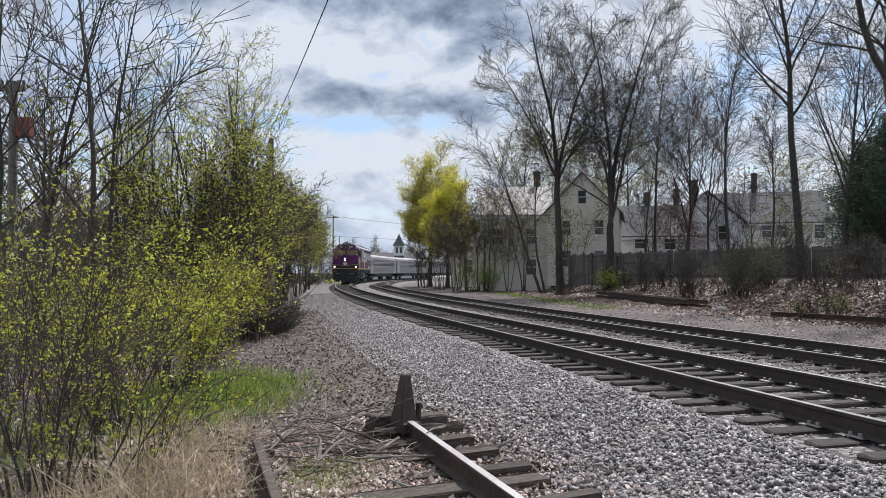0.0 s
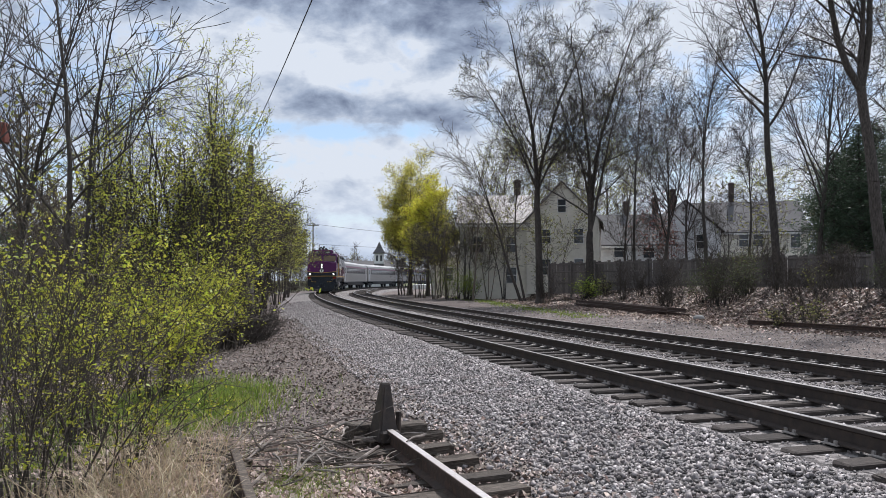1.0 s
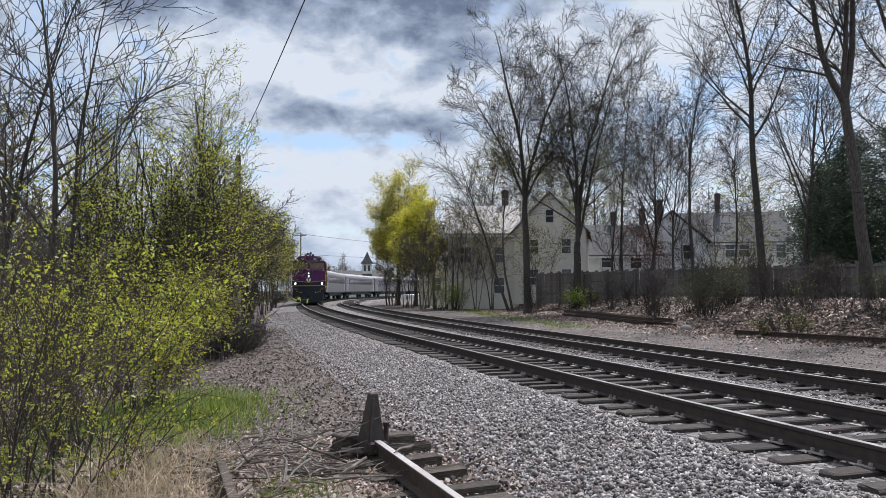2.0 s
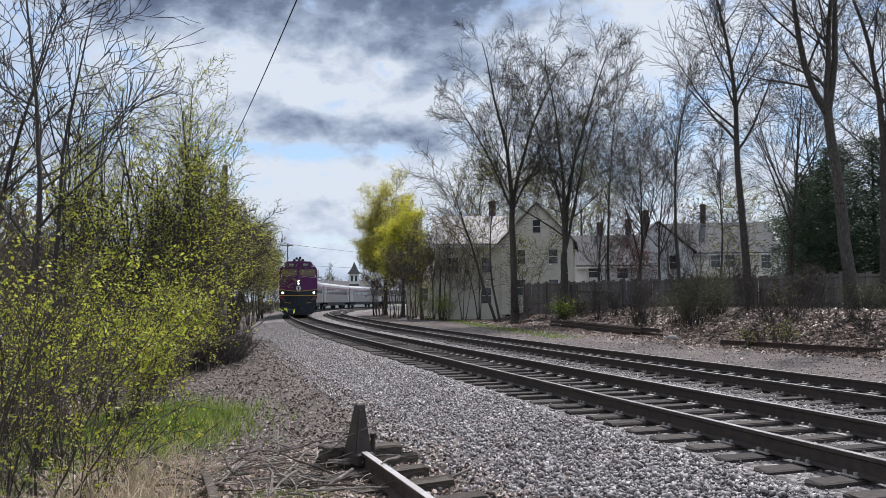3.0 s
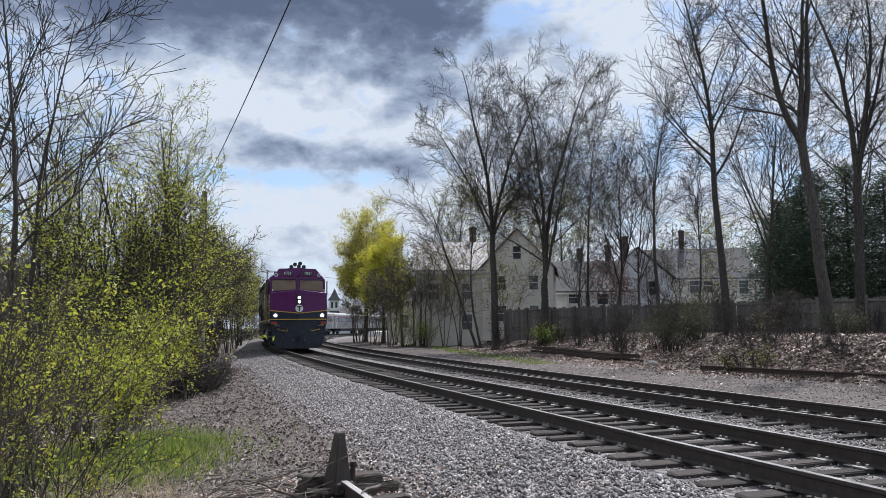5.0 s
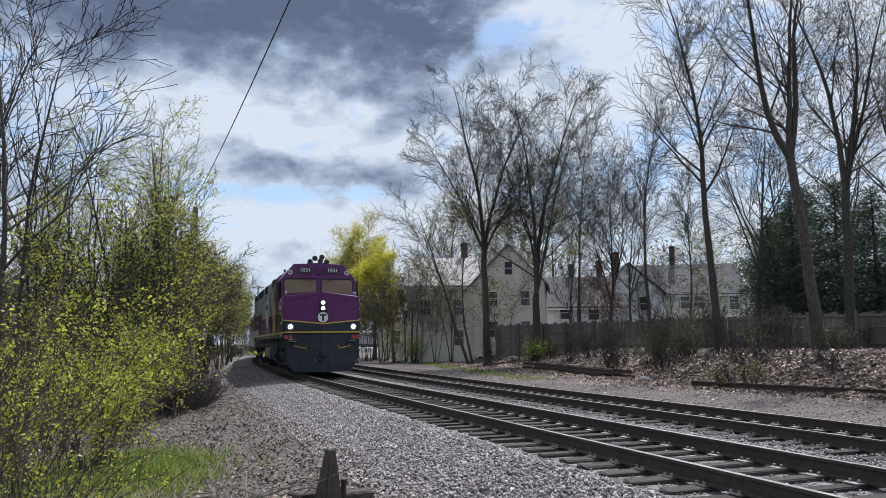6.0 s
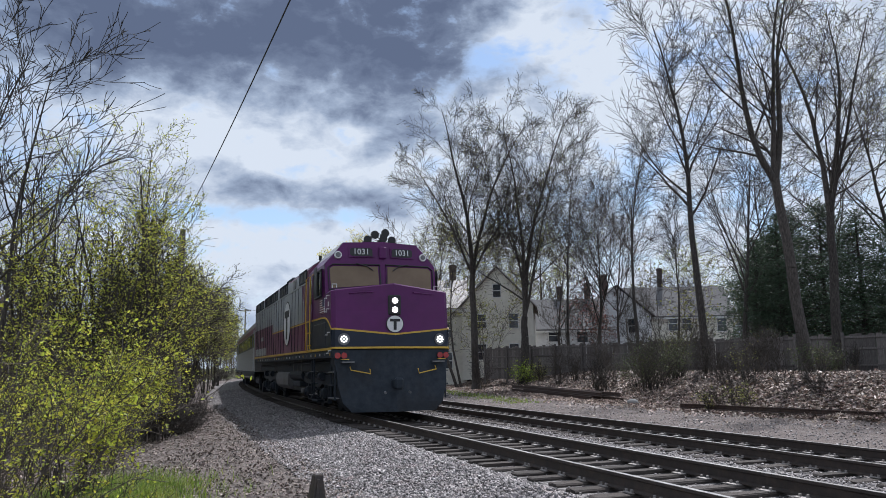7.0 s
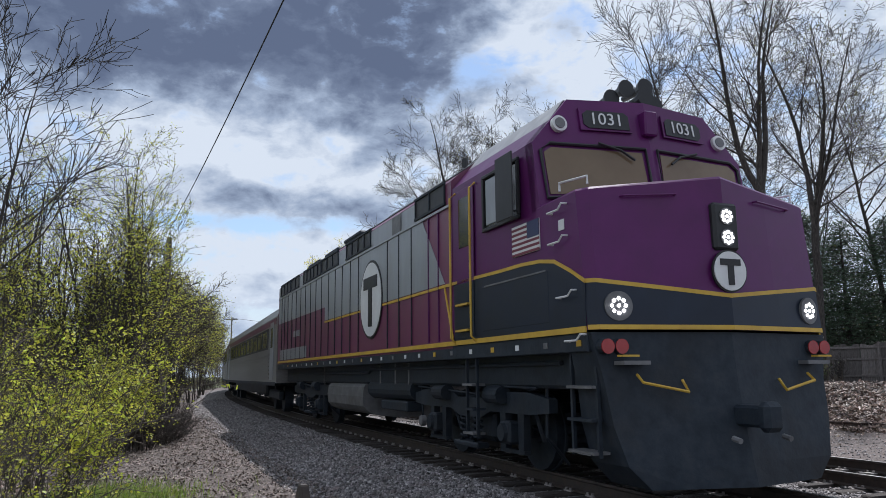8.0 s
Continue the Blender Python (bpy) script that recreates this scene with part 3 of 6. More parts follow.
def plant(name, x, y, stems, spec, seed, label, category, leaf=None, leaf_size=0.05, per_tip=1, spread=0.08, bark=BARK, twig=TWIG, group="", keep=1.0, split=True, bole=None):
    """A woody plant: stems are rows of height, radius, lean along x, lean along y, start dx, start dy. A bole (height, radius, shift) carries the stems where it forks."""
    rng = np.random.default_rng(seed)
    z = ground_at(x, y) - 0.08
    levels = len(spec["pieces"])
    segs, tips = [[] for _ in range(levels + 1)], []
    base = tagged(new(name), label, category, group)
    base.location = (x, y, z)
    bole_top = None
    if bole:
        bz, br, bx = bole
        rows, q = [(0, 0, -0.1, 0.02, 0, 0.5, br * 1.5, br * 1.08)], np.array((0.02, 0.0, 0.5))
        for k in range(1, 7):
            p = np.array((bx * k / 6, 0.0, 0.5 + (bz - 0.5) * k / 6)) + rng.normal(0, 0.035, 3) * (k < 6)
            rows.append((*q, *p, br * (1.10 - 0.055 * k), br * (1.045 - 0.055 * k)))
            q = p
        bole_top = q
        part("trunk", tubes("trunk", rows, bark, 10), None, base)
    for h, r, lx, ly, dx, dy in stems:
        d = np.array((lx, ly, 1.0))
        d /= np.linalg.norm(d)
        first = len(segs[0])
        if bole:
            grow(rng, segs, tips, bole_top - (0, 0, 0.15), d, h, r, 0, spec)
        else:
            grow(rng, segs, tips, (dx, dy, 0.0), d, h, r, 0, spec)
            segs[0].append((dx, dy, -0.1, dx + 0.12 * lx, dy + 0.12 * ly, 0.35, r * 1.45, r * 1.02))
        part("trunk" if levels > 3 else "stem", tubes("trunk", segs[0][first:], bark, 8 if r > 0.05 else 5), None, base)
    if levels > 3 and split:
        starts = segs[-1] + [len(segs[1])]
        for a, b in zip(starts, starts[1:]):
            part("limb", tubes("limb", segs[1][a:b], bark, 5), None, base)
        small = segs[2] + segs[3]
    else:
        small = segs[1] + segs[2] + (segs[3] if levels > 3 else [])
    tagged(part("twig_growth", tubes("twig_growth", small, twig, 3), None, base), kind="stuff")
    if leaf is not None and per_tip:
        t = np.array(tips)
        if keep < 1:
            t = t[rng.random(len(t)) < keep]
        t = np.repeat(t, per_tip, 0)
        tagged(part("crown", leaves("crown", t + rng.normal(0, spread, t.shape), leaf_size, leaf, rng), None, base), kind="stuff")
    return base


def placed(u, depth):
    """Ground place at a sideways slope u of the view and a depth ahead."""
    return u * depth, depth


def one(h, r, lx=0.0, ly=0.0):
    return [(h, r, lx, ly, 0.0, 0.0)]


def clump(rng, count, h, r, lean, spread):
    rows = []
    for _ in range(count):
        a = rng.uniform(0, 2 * math.pi)
        k = rng.uniform(0.2, 1) * lean
        rows.append((h * rng.uniform(0.7, 1.05), r * rng.uniform(0.7, 1.2), k * math.cos(a), k * math.sin(a), spread * k * math.cos(a), spread * k * math.sin(a)))
    return rows


def dome(rng, count, wide, high):
    """Stems that fill a rounded crown: wide to the sides, high above the fork."""
    rows = []
    for k in range(count):
        tilt, a = 1.25 * (k + 0.3) / count, 2.4 * k + rng.uniform(-0.3, 0.3)
        reach = 1 / math.hypot(math.sin(tilt) / wide, math.cos(tilt) / high)
        rows.append((reach * rng.uniform(0.85, 1.05), 0.10 - 0.004 * k, math.tan(tilt) * math.cos(a), math.tan(tilt) * math.sin(a), 0.0, 0.0))
    return rows


def right_bank_trees():
    tall = "tall bare deciduous tree with opening spring buds on the bank"
    rows = [
        # u, depth, height, radius, lean, spec, leaf, share of buds
        (0.278, 62, 19, 0.14, 0.02, SLIM, None, 0),
        (0.318, 58, 11.5, 0.16, 0.0, SPREADING, None, 0),
        (0.372, 60, 21, 0.17, 0.02, SLIM, LEAF_PALE, 0.1),
        (0.345, 72, 14, 0.15, 0.0, SPREADING, LEAF_RED, 0.25),
        (0.430, 60, 14, 0.12, -0.03, SLIM, None, 0),
        (0.468, 40, 21, 0.24, -0.03, SLIM, None, 0),
        (0.520, 48, 15, 0.18, 0.05, SPREADING, None, 0),
        (0.065, 62, 9.5, 0.09, 0.0, variant(SPREADING, kids=(13, 7, 5), rmin=0.008), LEAF_PALE, 0.5),
        (0.262, 72, 12, 0.13, 0.0, variant(SPREADING, kids=(13, 7, 6)), LEAF_YG, 0.5),
        (0.57, 58, 16, 0.2, 0.0, variant(BARE, kids=(18, 7, 6)), None, 0),
        (0.66, 46, 17, 0.2, 0.0, variant(BARE, kids=(18, 7, 6)), LEAF_PALE, 0.4),
        (0.76, 42, 17, 0.2, 0.0, variant(BARE, kids=(18, 7, 6)), LEAF_PALE, 0.4),
    ]
    for i, (u, dep, h, r, lean, spec, leaf, share) in enumerate(rows):
        x, y = placed(u, dep)
        pale = h < 10
        plant("tree", x, y, one(h, r, lean), spec, 100 + i, tall, "tree", leaf, 0.10, 2, 0.2, BARK_PALE if pale else BARK, TWIG_PALE if pale else TWIG, "bank trees", keep=share)
    for i, (u, dep, h) in enumerate([(0.095, 96, 17), (0.20, 98, 16), (0.245, 96, 16), (0.145, 100, 18), (0.47, 100, 15), (0.52, 92, 13)]):
        x, y = placed(u, dep)
        plant("tree", x, y, one(h, 0.2), variant(FAR, kids=(18, 8, 6), start=(0.3, 0.1, 0.1), ratio=(0.4, 0.42, 0.42)), 180 + i, "rounded tree in pale green young leaf behind the houses", "tree", LEAF_PALE if i % 2 else LEAF_YG, 0.17, 3, 0.35,
              BARK, TWIG_PALE, "trees behind houses", split=False, keep=0.6)
    for u, dep, bole, stems, seed, note in (
            (0.152, 54, (8.3, 0.27, -0.1), [(12.6, 0.17, -0.10, 0, 0, 0), (12.2, 0.15, 0.14, 0.05, 0, 0), (9.5, 0.10, -0.38, 0.1, 0, 0), (8.5, 0.09, 0.40, -0.1, 0, 0)], 130, "tall bare tree with a rounded fine-twigged crown on the bank"),
            (0.218, 53, (4.6, 0.30, 0.05), [(15.0, 0.17, -0.07, 0, 0, 0), (14.6, 0.16, 0.10, 0.03, 0, 0), (12.5, 0.11, 0.24, -0.05, 0, 0), (12.0, 0.10, -0.22, 0.05, 0, 0)], 131, "multi-stemmed bare maple with opening buds on the leafy bank"),
            (0.612, 33, (9.0, 0.27, -0.9), [(11, 0.17, -0.34, 0, 0, 0), (11, 0.17, 0.26, 0.05, 0, 0), (11, 0.14, -0.03, -0.1, 0, 0)], 133, "large forked bare tree with dark bark by the fence"),
            (0.655, 36, (8.0, 0.25, 0.3), [(12, 0.16, -0.16, 0.1, 0, 0), (12, 0.16, 0.22, 0, 0, 0), (10, 0.12, 0.05, -0.2, 0, 0)], 134, "large forked bare tree with dark bark by the fence")):
        x, y = placed(u, dep)
        plant("tree", x, y, stems, FORKED if dep > 40 else variant(FORKED, kids=(12, 7, 6)), seed, note, "tree", LEAF_PALE, 0.08, 1, 0.2, group="bank trees", keep=0.40, bole=bole)
    x, y = placed(0.128, 57)
    plant("tree", x, y, [(12, 0.12, -0.30, 0, 0, 0), (11, 0.10, -0.22, 0.05, 0.3, 0)], variant(SLIM, kids=(13, 6, 5), ratio=(0.32, 0.45, 0.45)), 132, "slender bare tree leaning over the leaf litter", "tree", None, twig=TWIG_PALE, group="bank trees")

def golden_trees():
    for i, (u, dep, wide, high, bole, leaf, tufts) in enumerate([(-0.017, 90, 3.9, 12.4, (4.8, 0.26, 0.1), LEAF_GOLD, 4), (0.006, 80, 3.1, 6.6, (4.2, 0.2, 0.0), LEAF_BRIGHT, 5)]):
        x, y = placed(u, dep)
        plant("tree", x, y, dome(random.Random(7 + i), 12, wide, high), DOME, 160 + i, "maple with a rounded crown in yellow-green spring flower", "tree", leaf, 0.17, tufts, 0.26, BARK, TWIG_MID, "golden trees", split=False, bole=bole)
    rows = [(-0.026, 94, 6, None), (-0.022, 84, 5, None), (-0.008, 76, 7, LEAF_GOLD), (0.03, 68, 8, None), (0.045, 70, 9, LEAF_PALE), (0.015, 70, 6, None), (0.06, 72, 8, LEAF_GOLD), (0.085, 66, 8, None), (0.105, 64, 9, LEAF_PALE), (0.17, 62, 8, LEAF_PALE), (0.30, 70, 8, LEAF_RED), (0.33, 68, 6, LEAF_RED), (0.40, 66, 8, None), (0.36, 64, 7, None), (0.27, 64, 8, None), (0.44, 62, 7, LEAF_PALE), (-0.03, 88, 7, None), (0.0, 72, 6, None), (0.022, 74, 8, None), (0.072, 68, 9, LEAF_PALE), (0.055, 66, 7, None)]
    for i, (u, dep, h, leaf) in enumerate(rows):
        x, y = placed(u, dep)
        plant("tree", x, y, clump(random.Random(i), 3, h, 0.06, 0.2, 1.5), variant(FAR, kids=(11, 5, 4), start=(0.3, 0.15, 0.1), rmin=0.010), 170 + i, "thin young tree in the brown thicket by the track", "tree", leaf, 0.2, 1, 0.3, BARK_PALE if i % 2 else BARK, TWIG_MID, "thicket trees", keep=0.4, split=False)


def left_trees():
    for i, (u, dep, h, r, lx) in enumerate([(-0.456, 19, 10.6, 0.10, -0.01), (-0.435, 21, 10.8, 0.085, 0.02), (-0.515, 22, 10.8, 0.10, -0.02), (-0.58, 19, 10, 0.09, -0.03)]):
        x, y = placed(u, dep)
        plant("tree", x, y, one(h, r, lx), variant(BARE, kids=(13, 6, 4), wobble=(0.05, 0.09, 0.10, 0.10), thin=(0.62, 0.6, 0.6), start=(0.28, 0.15, 0.1), ratio=(0.36, 0.40, 0.45), cone=(0.75, 0.4, 0.3), angle=((0.55, 1.1), (0.4, 0.8), (0.4, 0.9)), lift=(0.01, 0.06, 0.05, 0.03), rmin=0.010), 210 + i, "bare dark-barked tree among leafing saplings", "tree", group="left trees")
    rows = [(-0.282, 23, 8.0, 5), (-0.31, 20, 6.3, 4), (-0.255, 22, 7.2, 4), (-0.228, 25, 6.2, 4), (-0.345, 23, 7.0, 4), (-0.37, 19, 5.0, 3), (-0.40, 24, 6.4, 4)]
    for i, (u, dep, h, count) in enumerate(rows):
        x, y = placed(u, dep)
        plant("tree", x, y, clump(random.Random(30 + i), count, h, 0.062, 0.16, 2.0), SAPLING, 220 + i, "young multi-stemmed tree with fresh yellow-green leaves", "tree", LEAF_YG, 0.060, 3, 0.05,
              BARK, TWIG, "leafing saplings", keep=0.5)
    rows = [(-0.205, 46, 6.2), (-0.190, 54, 6.8), (-0.215, 38, 5.4), (-0.183, 64, 6.6), (-0.178, 76, 6.8), (-0.175, 92, 7), (-0.225, 50, 7.5), (-0.205, 70, 8.5), (-0.172, 110, 7.5), (-0.232, 33, 6.2), (-0.20, 90, 9), (-0.22, 62, 8)]
    for i, (u, dep, h) in enumerate(rows):
        x, y = placed(u, dep)
        plant("tree", x, y, clump(random.Random(60 + i), 4, h, 0.05, 0.14, 2.0), variant(FAR, rmin=0.012), 240 + i, "slender tree with sparse yellow-green leaves along the track", "tree", LEAF_YG if i % 2 else LEAF_PALE, 0.065 if dep < 60 else 0.10, 3, 0.25,
              BARK, TWIG_MID, "trackside trees", keep=0.7, split=False)


def left_shrubs():
    label = "many-stemmed shrub with small fresh yellow-green leaves"
    rows = [(-0.50, 6.2, 17, 2.3), (-0.575, 7.4, 12, 2.4), (-0.41, 8.4, 11, 1.7), (-0.345, 11, 10, 1.6), (-0.46, 10.5, 9, 2.0), (-0.56, 11, 8, 2.3), (-0.38, 13, 13, 2.2), (-0.31, 15, 10, 1.8), (-0.275, 18.5, 12, 2.5), (-0.243, 19.5, 11, 2.2),
            (-0.45, 15, 9, 2.4), (-0.62, 14, 8, 2.4), (-0.42, 6.6, 6, 1.2)]
    for i, (u, dep, count, h) in enumerate(rows):
        x, y = placed(u, dep)
        plant("shrub", x, y, clump(random.Random(90 + i), count, h, 0.011 + 0.002 * (dep > 9), 0.62, 0.6), SHRUB, 300 + i, label, "shrub", LEAF_YG, 0.034 if dep < 9 else 0.055, 5 if dep < 9 else 4, 0.022 if dep < 9 else 0.04, BARK, TWIG_MID, "leafing shrubs",
              keep=0.24 if dep < 9 else 0.7 if dep > 18 else 0.40)
    for i, (u, dep, h) in enumerate([(-0.235, 21, 1.3), (-0.25, 20, 1.2), (-0.225, 22, 1.0)]):
        x, y = placed(u, dep)
        plant("shrub", x, y, clump(random.Random(120 + i), 40, h, 0.010, 0.9, 0.6), SHRUB, 330 + i, "dark tangled leafless brush mound", "shrub", None, bark=TWIG, group="brush")


def trackside_brush():
    for i in range(34):
        rng = random.Random(700 + i)
        y = 30 + 3.0 * i
        x, yy, _ = on_line(y * 1.03, -rng.uniform(5.2, 8.5))
        plant("shrub", x, yy, clump(rng, 9, rng.uniform(1.2, 2.6), 0.018, 0.6, 0.8), variant(SHRUB, rmin=0.009), 730 + i, "brown twiggy brush along the railway", "shrub", LEAF_PALE if i % 3 == 0 else None, 0.08, 1, 0.1,
              TWIG_PALE, TWIG_MID if i % 2 else TWIG, "trackside brush", keep=0.4)


def left_thicket():
    for i in range(38):
        rng = random.Random(800 + i)
        u, dep = -rng.uniform(0.25, 0.66), rng.uniform(23, 42)
        x, y = placed(u, dep)
        if -26.5 < x < -17.5:
            x -= 9.0
        plant("shrub", x, y, clump(rng, 8, rng.uniform(2.2, 5.0), 0.022, 0.45, 0.8), variant(SHRUB, rmin=0.008), 840 + i, "brown leafless thicket behind the saplings", "shrub", LEAF_PALE if i % 5 == 0 else None, 0.08, 1, 0.1,
              TWIG_PALE if i % 2 else TWIG_MID, TWIG_PALE if i % 2 else TWIG_MID, "left thicket", keep=0.4)


def right_shrubs():
    for i, (u, dep, h) in enumerate([(0.395, 35, 2.2), (0.425, 36, 1.9), (0.375, 37, 1.6), (0.62, 31, 1.2)]):
        x, y = placed(u, dep)
        plant("shrub", x, y, clump(random.Random(140 + i), 15, h, 0.014, 0.7, 0.8), SHRUB, 350 + i, "dark green scrubby bush on the leafy bank", "shrub", SHRUB_G, 0.075, 1, 0.18, TWIG, TWIG_MID, "bank bushes", keep=0.6)
    for i, (u, dep, h) in enumerate([(0.035, 66, 3.0), (0.06, 64, 2.2), (0.215, 52, 1.3)]):
        x, y = placed(u, dep)
        plant("shrub", x, y, clump(random.Random(150 + i), 14, h, 0.02, 0.6, 0.8), SHRUB, 360 + i, "bright green leafy bush beside the track", "shrub", LEAF_G, 0.11, 1, 0.2, TWIG, TWIG, "bank bushes", keep=0.6)
    for i in range(68):
        rng = random.Random(400 + i)
        u, dep = (rng.uniform(0.06, 0.68), rng.uniform(33, 58)) if i < 40 else (rng.uniform(0.44, 0.68), rng.uniform(25, 34)) if i < 58 else (rng.uniform(0.30, 0.72), rng.uniform(33, 44))
        x, y = placed(u, dep)
        if float(offset(x, y)) < bank_foot(y) + 2:
            continue
        plant("shrub", x, y, clump(rng, 4 if 40 <= i < 58 else 7, rng.uniform(0.5, 1.5) if 40 <= i < 58 else rng.uniform(1.0, 2.8), 0.008 if 40 <= i < 58 else 0.018, 0.35, 0.8), variant(SHRUB, rmin=0.007), 420 + i, "thin bare twiggy undergrowth on the bank", "shrub", LEAF_PALE if i % 4 == 0 else None, 0.08, 1, 0.1, TWIG_MID if i % 3 else TWIG_PALE, TWIG_MID if i % 3 else TWIG, "undergrowth", keep=0.3)


def conifer(x, y, h, r, seed, label):
    rng = np.random.default_rng(seed)
    base = tagged(new("conifer"), label, "conifer", "conifers")
    base.location = (x, y, ground_at(x, y) - 0.1)
    part("trunk", tubes("trunk", [(0, 0, 0, 0, 0, h, 0.22, 0.03)], BARK, 8), None, base)
    segs, at = [], []
    z = 0.06 * h
    while z < h:
        reach = r * min(1.0, 1.9 * (1 - z / h)) ** 0.8 + 0.2
        a = rng.uniform(0, 2 * math.pi)
        ln = reach * rng.uniform(0.45, 1.15)
        tip = np.array((ln * math.cos(a), ln * math.sin(a), z + ln * rng.uniform(-0.20, 0.40)))
        segs.append((0, 0, z, *tip, 0.035, 0.008))
        for k in range(int(14 * ln) + 6):
            f = rng.uniform(0.3, 1.0)
            tuft = np.array((0, 0, z)) * (1 - f) + tip * f + rng.normal(0, 0.22, 3) * (0.5 + f)
            at += list(tuft + rng.normal(0, 0.09, (3, 3)))
        z += rng.uniform(0.02, 0.10)
    tagged(part("twig_growth", tubes("twig_growth", segs, BARK, 3), None, base), kind="stuff")
    tagged(part("crown", leaves("crown", at, 0.24, NEEDLE, rng, 0.22), None, base), kind="stuff")


def far_woods():
    """Brown leafless woods beyond the houses and along the far track."""
    rng = np.random.default_rng(77)
    segs, at = [], []
    for k in range(420):
        if k < 150:
            x, y = rng.uniform(-110, -16), rng.uniform(34, 120)
            if x / y > -0.23:
                x = -0.23 * y - rng.uniform(0, 25)
        elif k < 240:
            u, y = rng.uniform(-0.24, 0.1), rng.uniform(215, 300)
            x = u * y
        else:
            u, y = rng.uniform(0.08, 1.2), rng.uniform(100, 170)
            x = u * y
        z, h = ground_at(x, y), rng.uniform(7, 13) if k < 240 else rng.uniform(8, 15)
        top = np.array((x + rng.normal(0, 0.5), y, z + h))
        segs.append((x, y, z - 0.2, *top, 0.16, 0.03))
        for _ in range(34):
            f = rng.uniform(0.12, 0.95)
            p = np.array((x, y, z)) * (1 - f) + top * f
            a, ln = rng.uniform(0, 2 * math.pi), h * 0.30 * (1.15 - f) * rng.uniform(0.6, 1.2)
            q = p + np.array((ln * math.cos(a), ln * math.sin(a), ln * rng.uniform(0.3, 1.1)))
            segs.append((*p, *q, 0.05, 0.025))
            for _ in range(4):
                g = rng.uniform(0.3, 1)
                m = p * (1 - g) + q * g
                e = m + rng.normal(0, 0.55, 3) + np.array((0, 0, 0.5))
                segs.append((*m, *e, 0.028, 0.018))
                if k % 3 == 0:
                    at.append(e)
    wood = tagged(new("far_woods", tubes("far_woods", segs, TWIG_PALE, 3)), "far brown leafless woodland", "woods", kind="stuff")
    tagged(new("far_foliage", leaves("far_foliage", at, 0.4, LEAF_PALE, rng)), "far sparse spring foliage in the woodland", "foliage", kind="stuff")
    return wood


right_bank_trees()
golden_trees()
left_trees()
left_shrubs()
left_thicket()
trackside_brush()
right_shrubs()
for i, (u, dep, h, r) in enumerate([(0.545, 50, 9.0, 2.6), (0.58, 48, 10.4, 3.2), (0.60, 52, 11.4, 3.6), (0.645, 46, 10.6, 3.6), (0.70, 43, 9.6, 3.5), (0.77, 41, 9.4, 3.4), (0.85, 38, 9, 3.4), (0.56, 58, 10.5, 3.0)]):
    conifer(*placed(u, dep), h, r, 500 + i, "dense dark green conifer behind the fence")
conifer(*placed(-0.63, 26), 9, 2.4, 510, "dark green conifer beyond the saplings")
far_woods()


# ---- the train ----
HALF, CAB, HOOD, LONG = 1.60, 3.70, 3.70, 19.4


def disc(geo, centre, normal, r, thick, n=28, mat=0, squash=1.0):
    nrm = Vector(normal).normalized()
    a = nrm.cross(Vector((0, 0, 1))).normalized()
    b = a.cross(nrm)
    c = Vector(centre)
    pts = [c + r * (math.cos(2 * math.pi * k / n) * a + squash * math.sin(2 * math.pi * k / n) * b) for k in range(n)]
    return geo.plate(pts, nrm * thick, mat)


def front_d(u, z):
    """How far back the nose's V-shaped face stands at sideways u and height z."""
    lean = (z - 1.7) * 0.10
    return -0.39 + 0.25 * min(1.0, abs(u) / 1.52) + lean * (0.35 + 0.65 * abs(u) / 1.6) + (0.10 if abs(u) > 1.53 else 0.0)


def on_face(u, z, out=0.004):
    return (u, front_d(u, z) - out, z)


def strip(rows, thick, geo=None, mat=0):
    """A band along rows of lower and upper points, with a thickness."""
    g = geo or Geo()
    t = Vector(thick)
    rings = []
    for a, b in rows:
        a, b = Vector(a), Vector(b)
        rings.append([a, b, b + t, a + t])
    return g.sweep(rings, mat)


def letters(text, size, mat, parent, m, name="number"):
    """Raised characters as a mesh."""
    curve = bpy.data.curves.new(name, "FONT")
    curve.body, curve.size, curve.align_x, curve.align_y, curve.extrude, curve.resolution_u = text, size, "CENTER", "CENTER", 0.004, 3
    tmp = bpy.data.objects.new(name, curve)
    me = bpy.data.meshes.new_from_object(tmp)
    bpy.data.objects.remove(tmp)
    me.materials.clear()
    me.materials.append(mat)
    ob = new(name, me)
    ob.parent, ob.matrix_basis = parent, m
    return ob


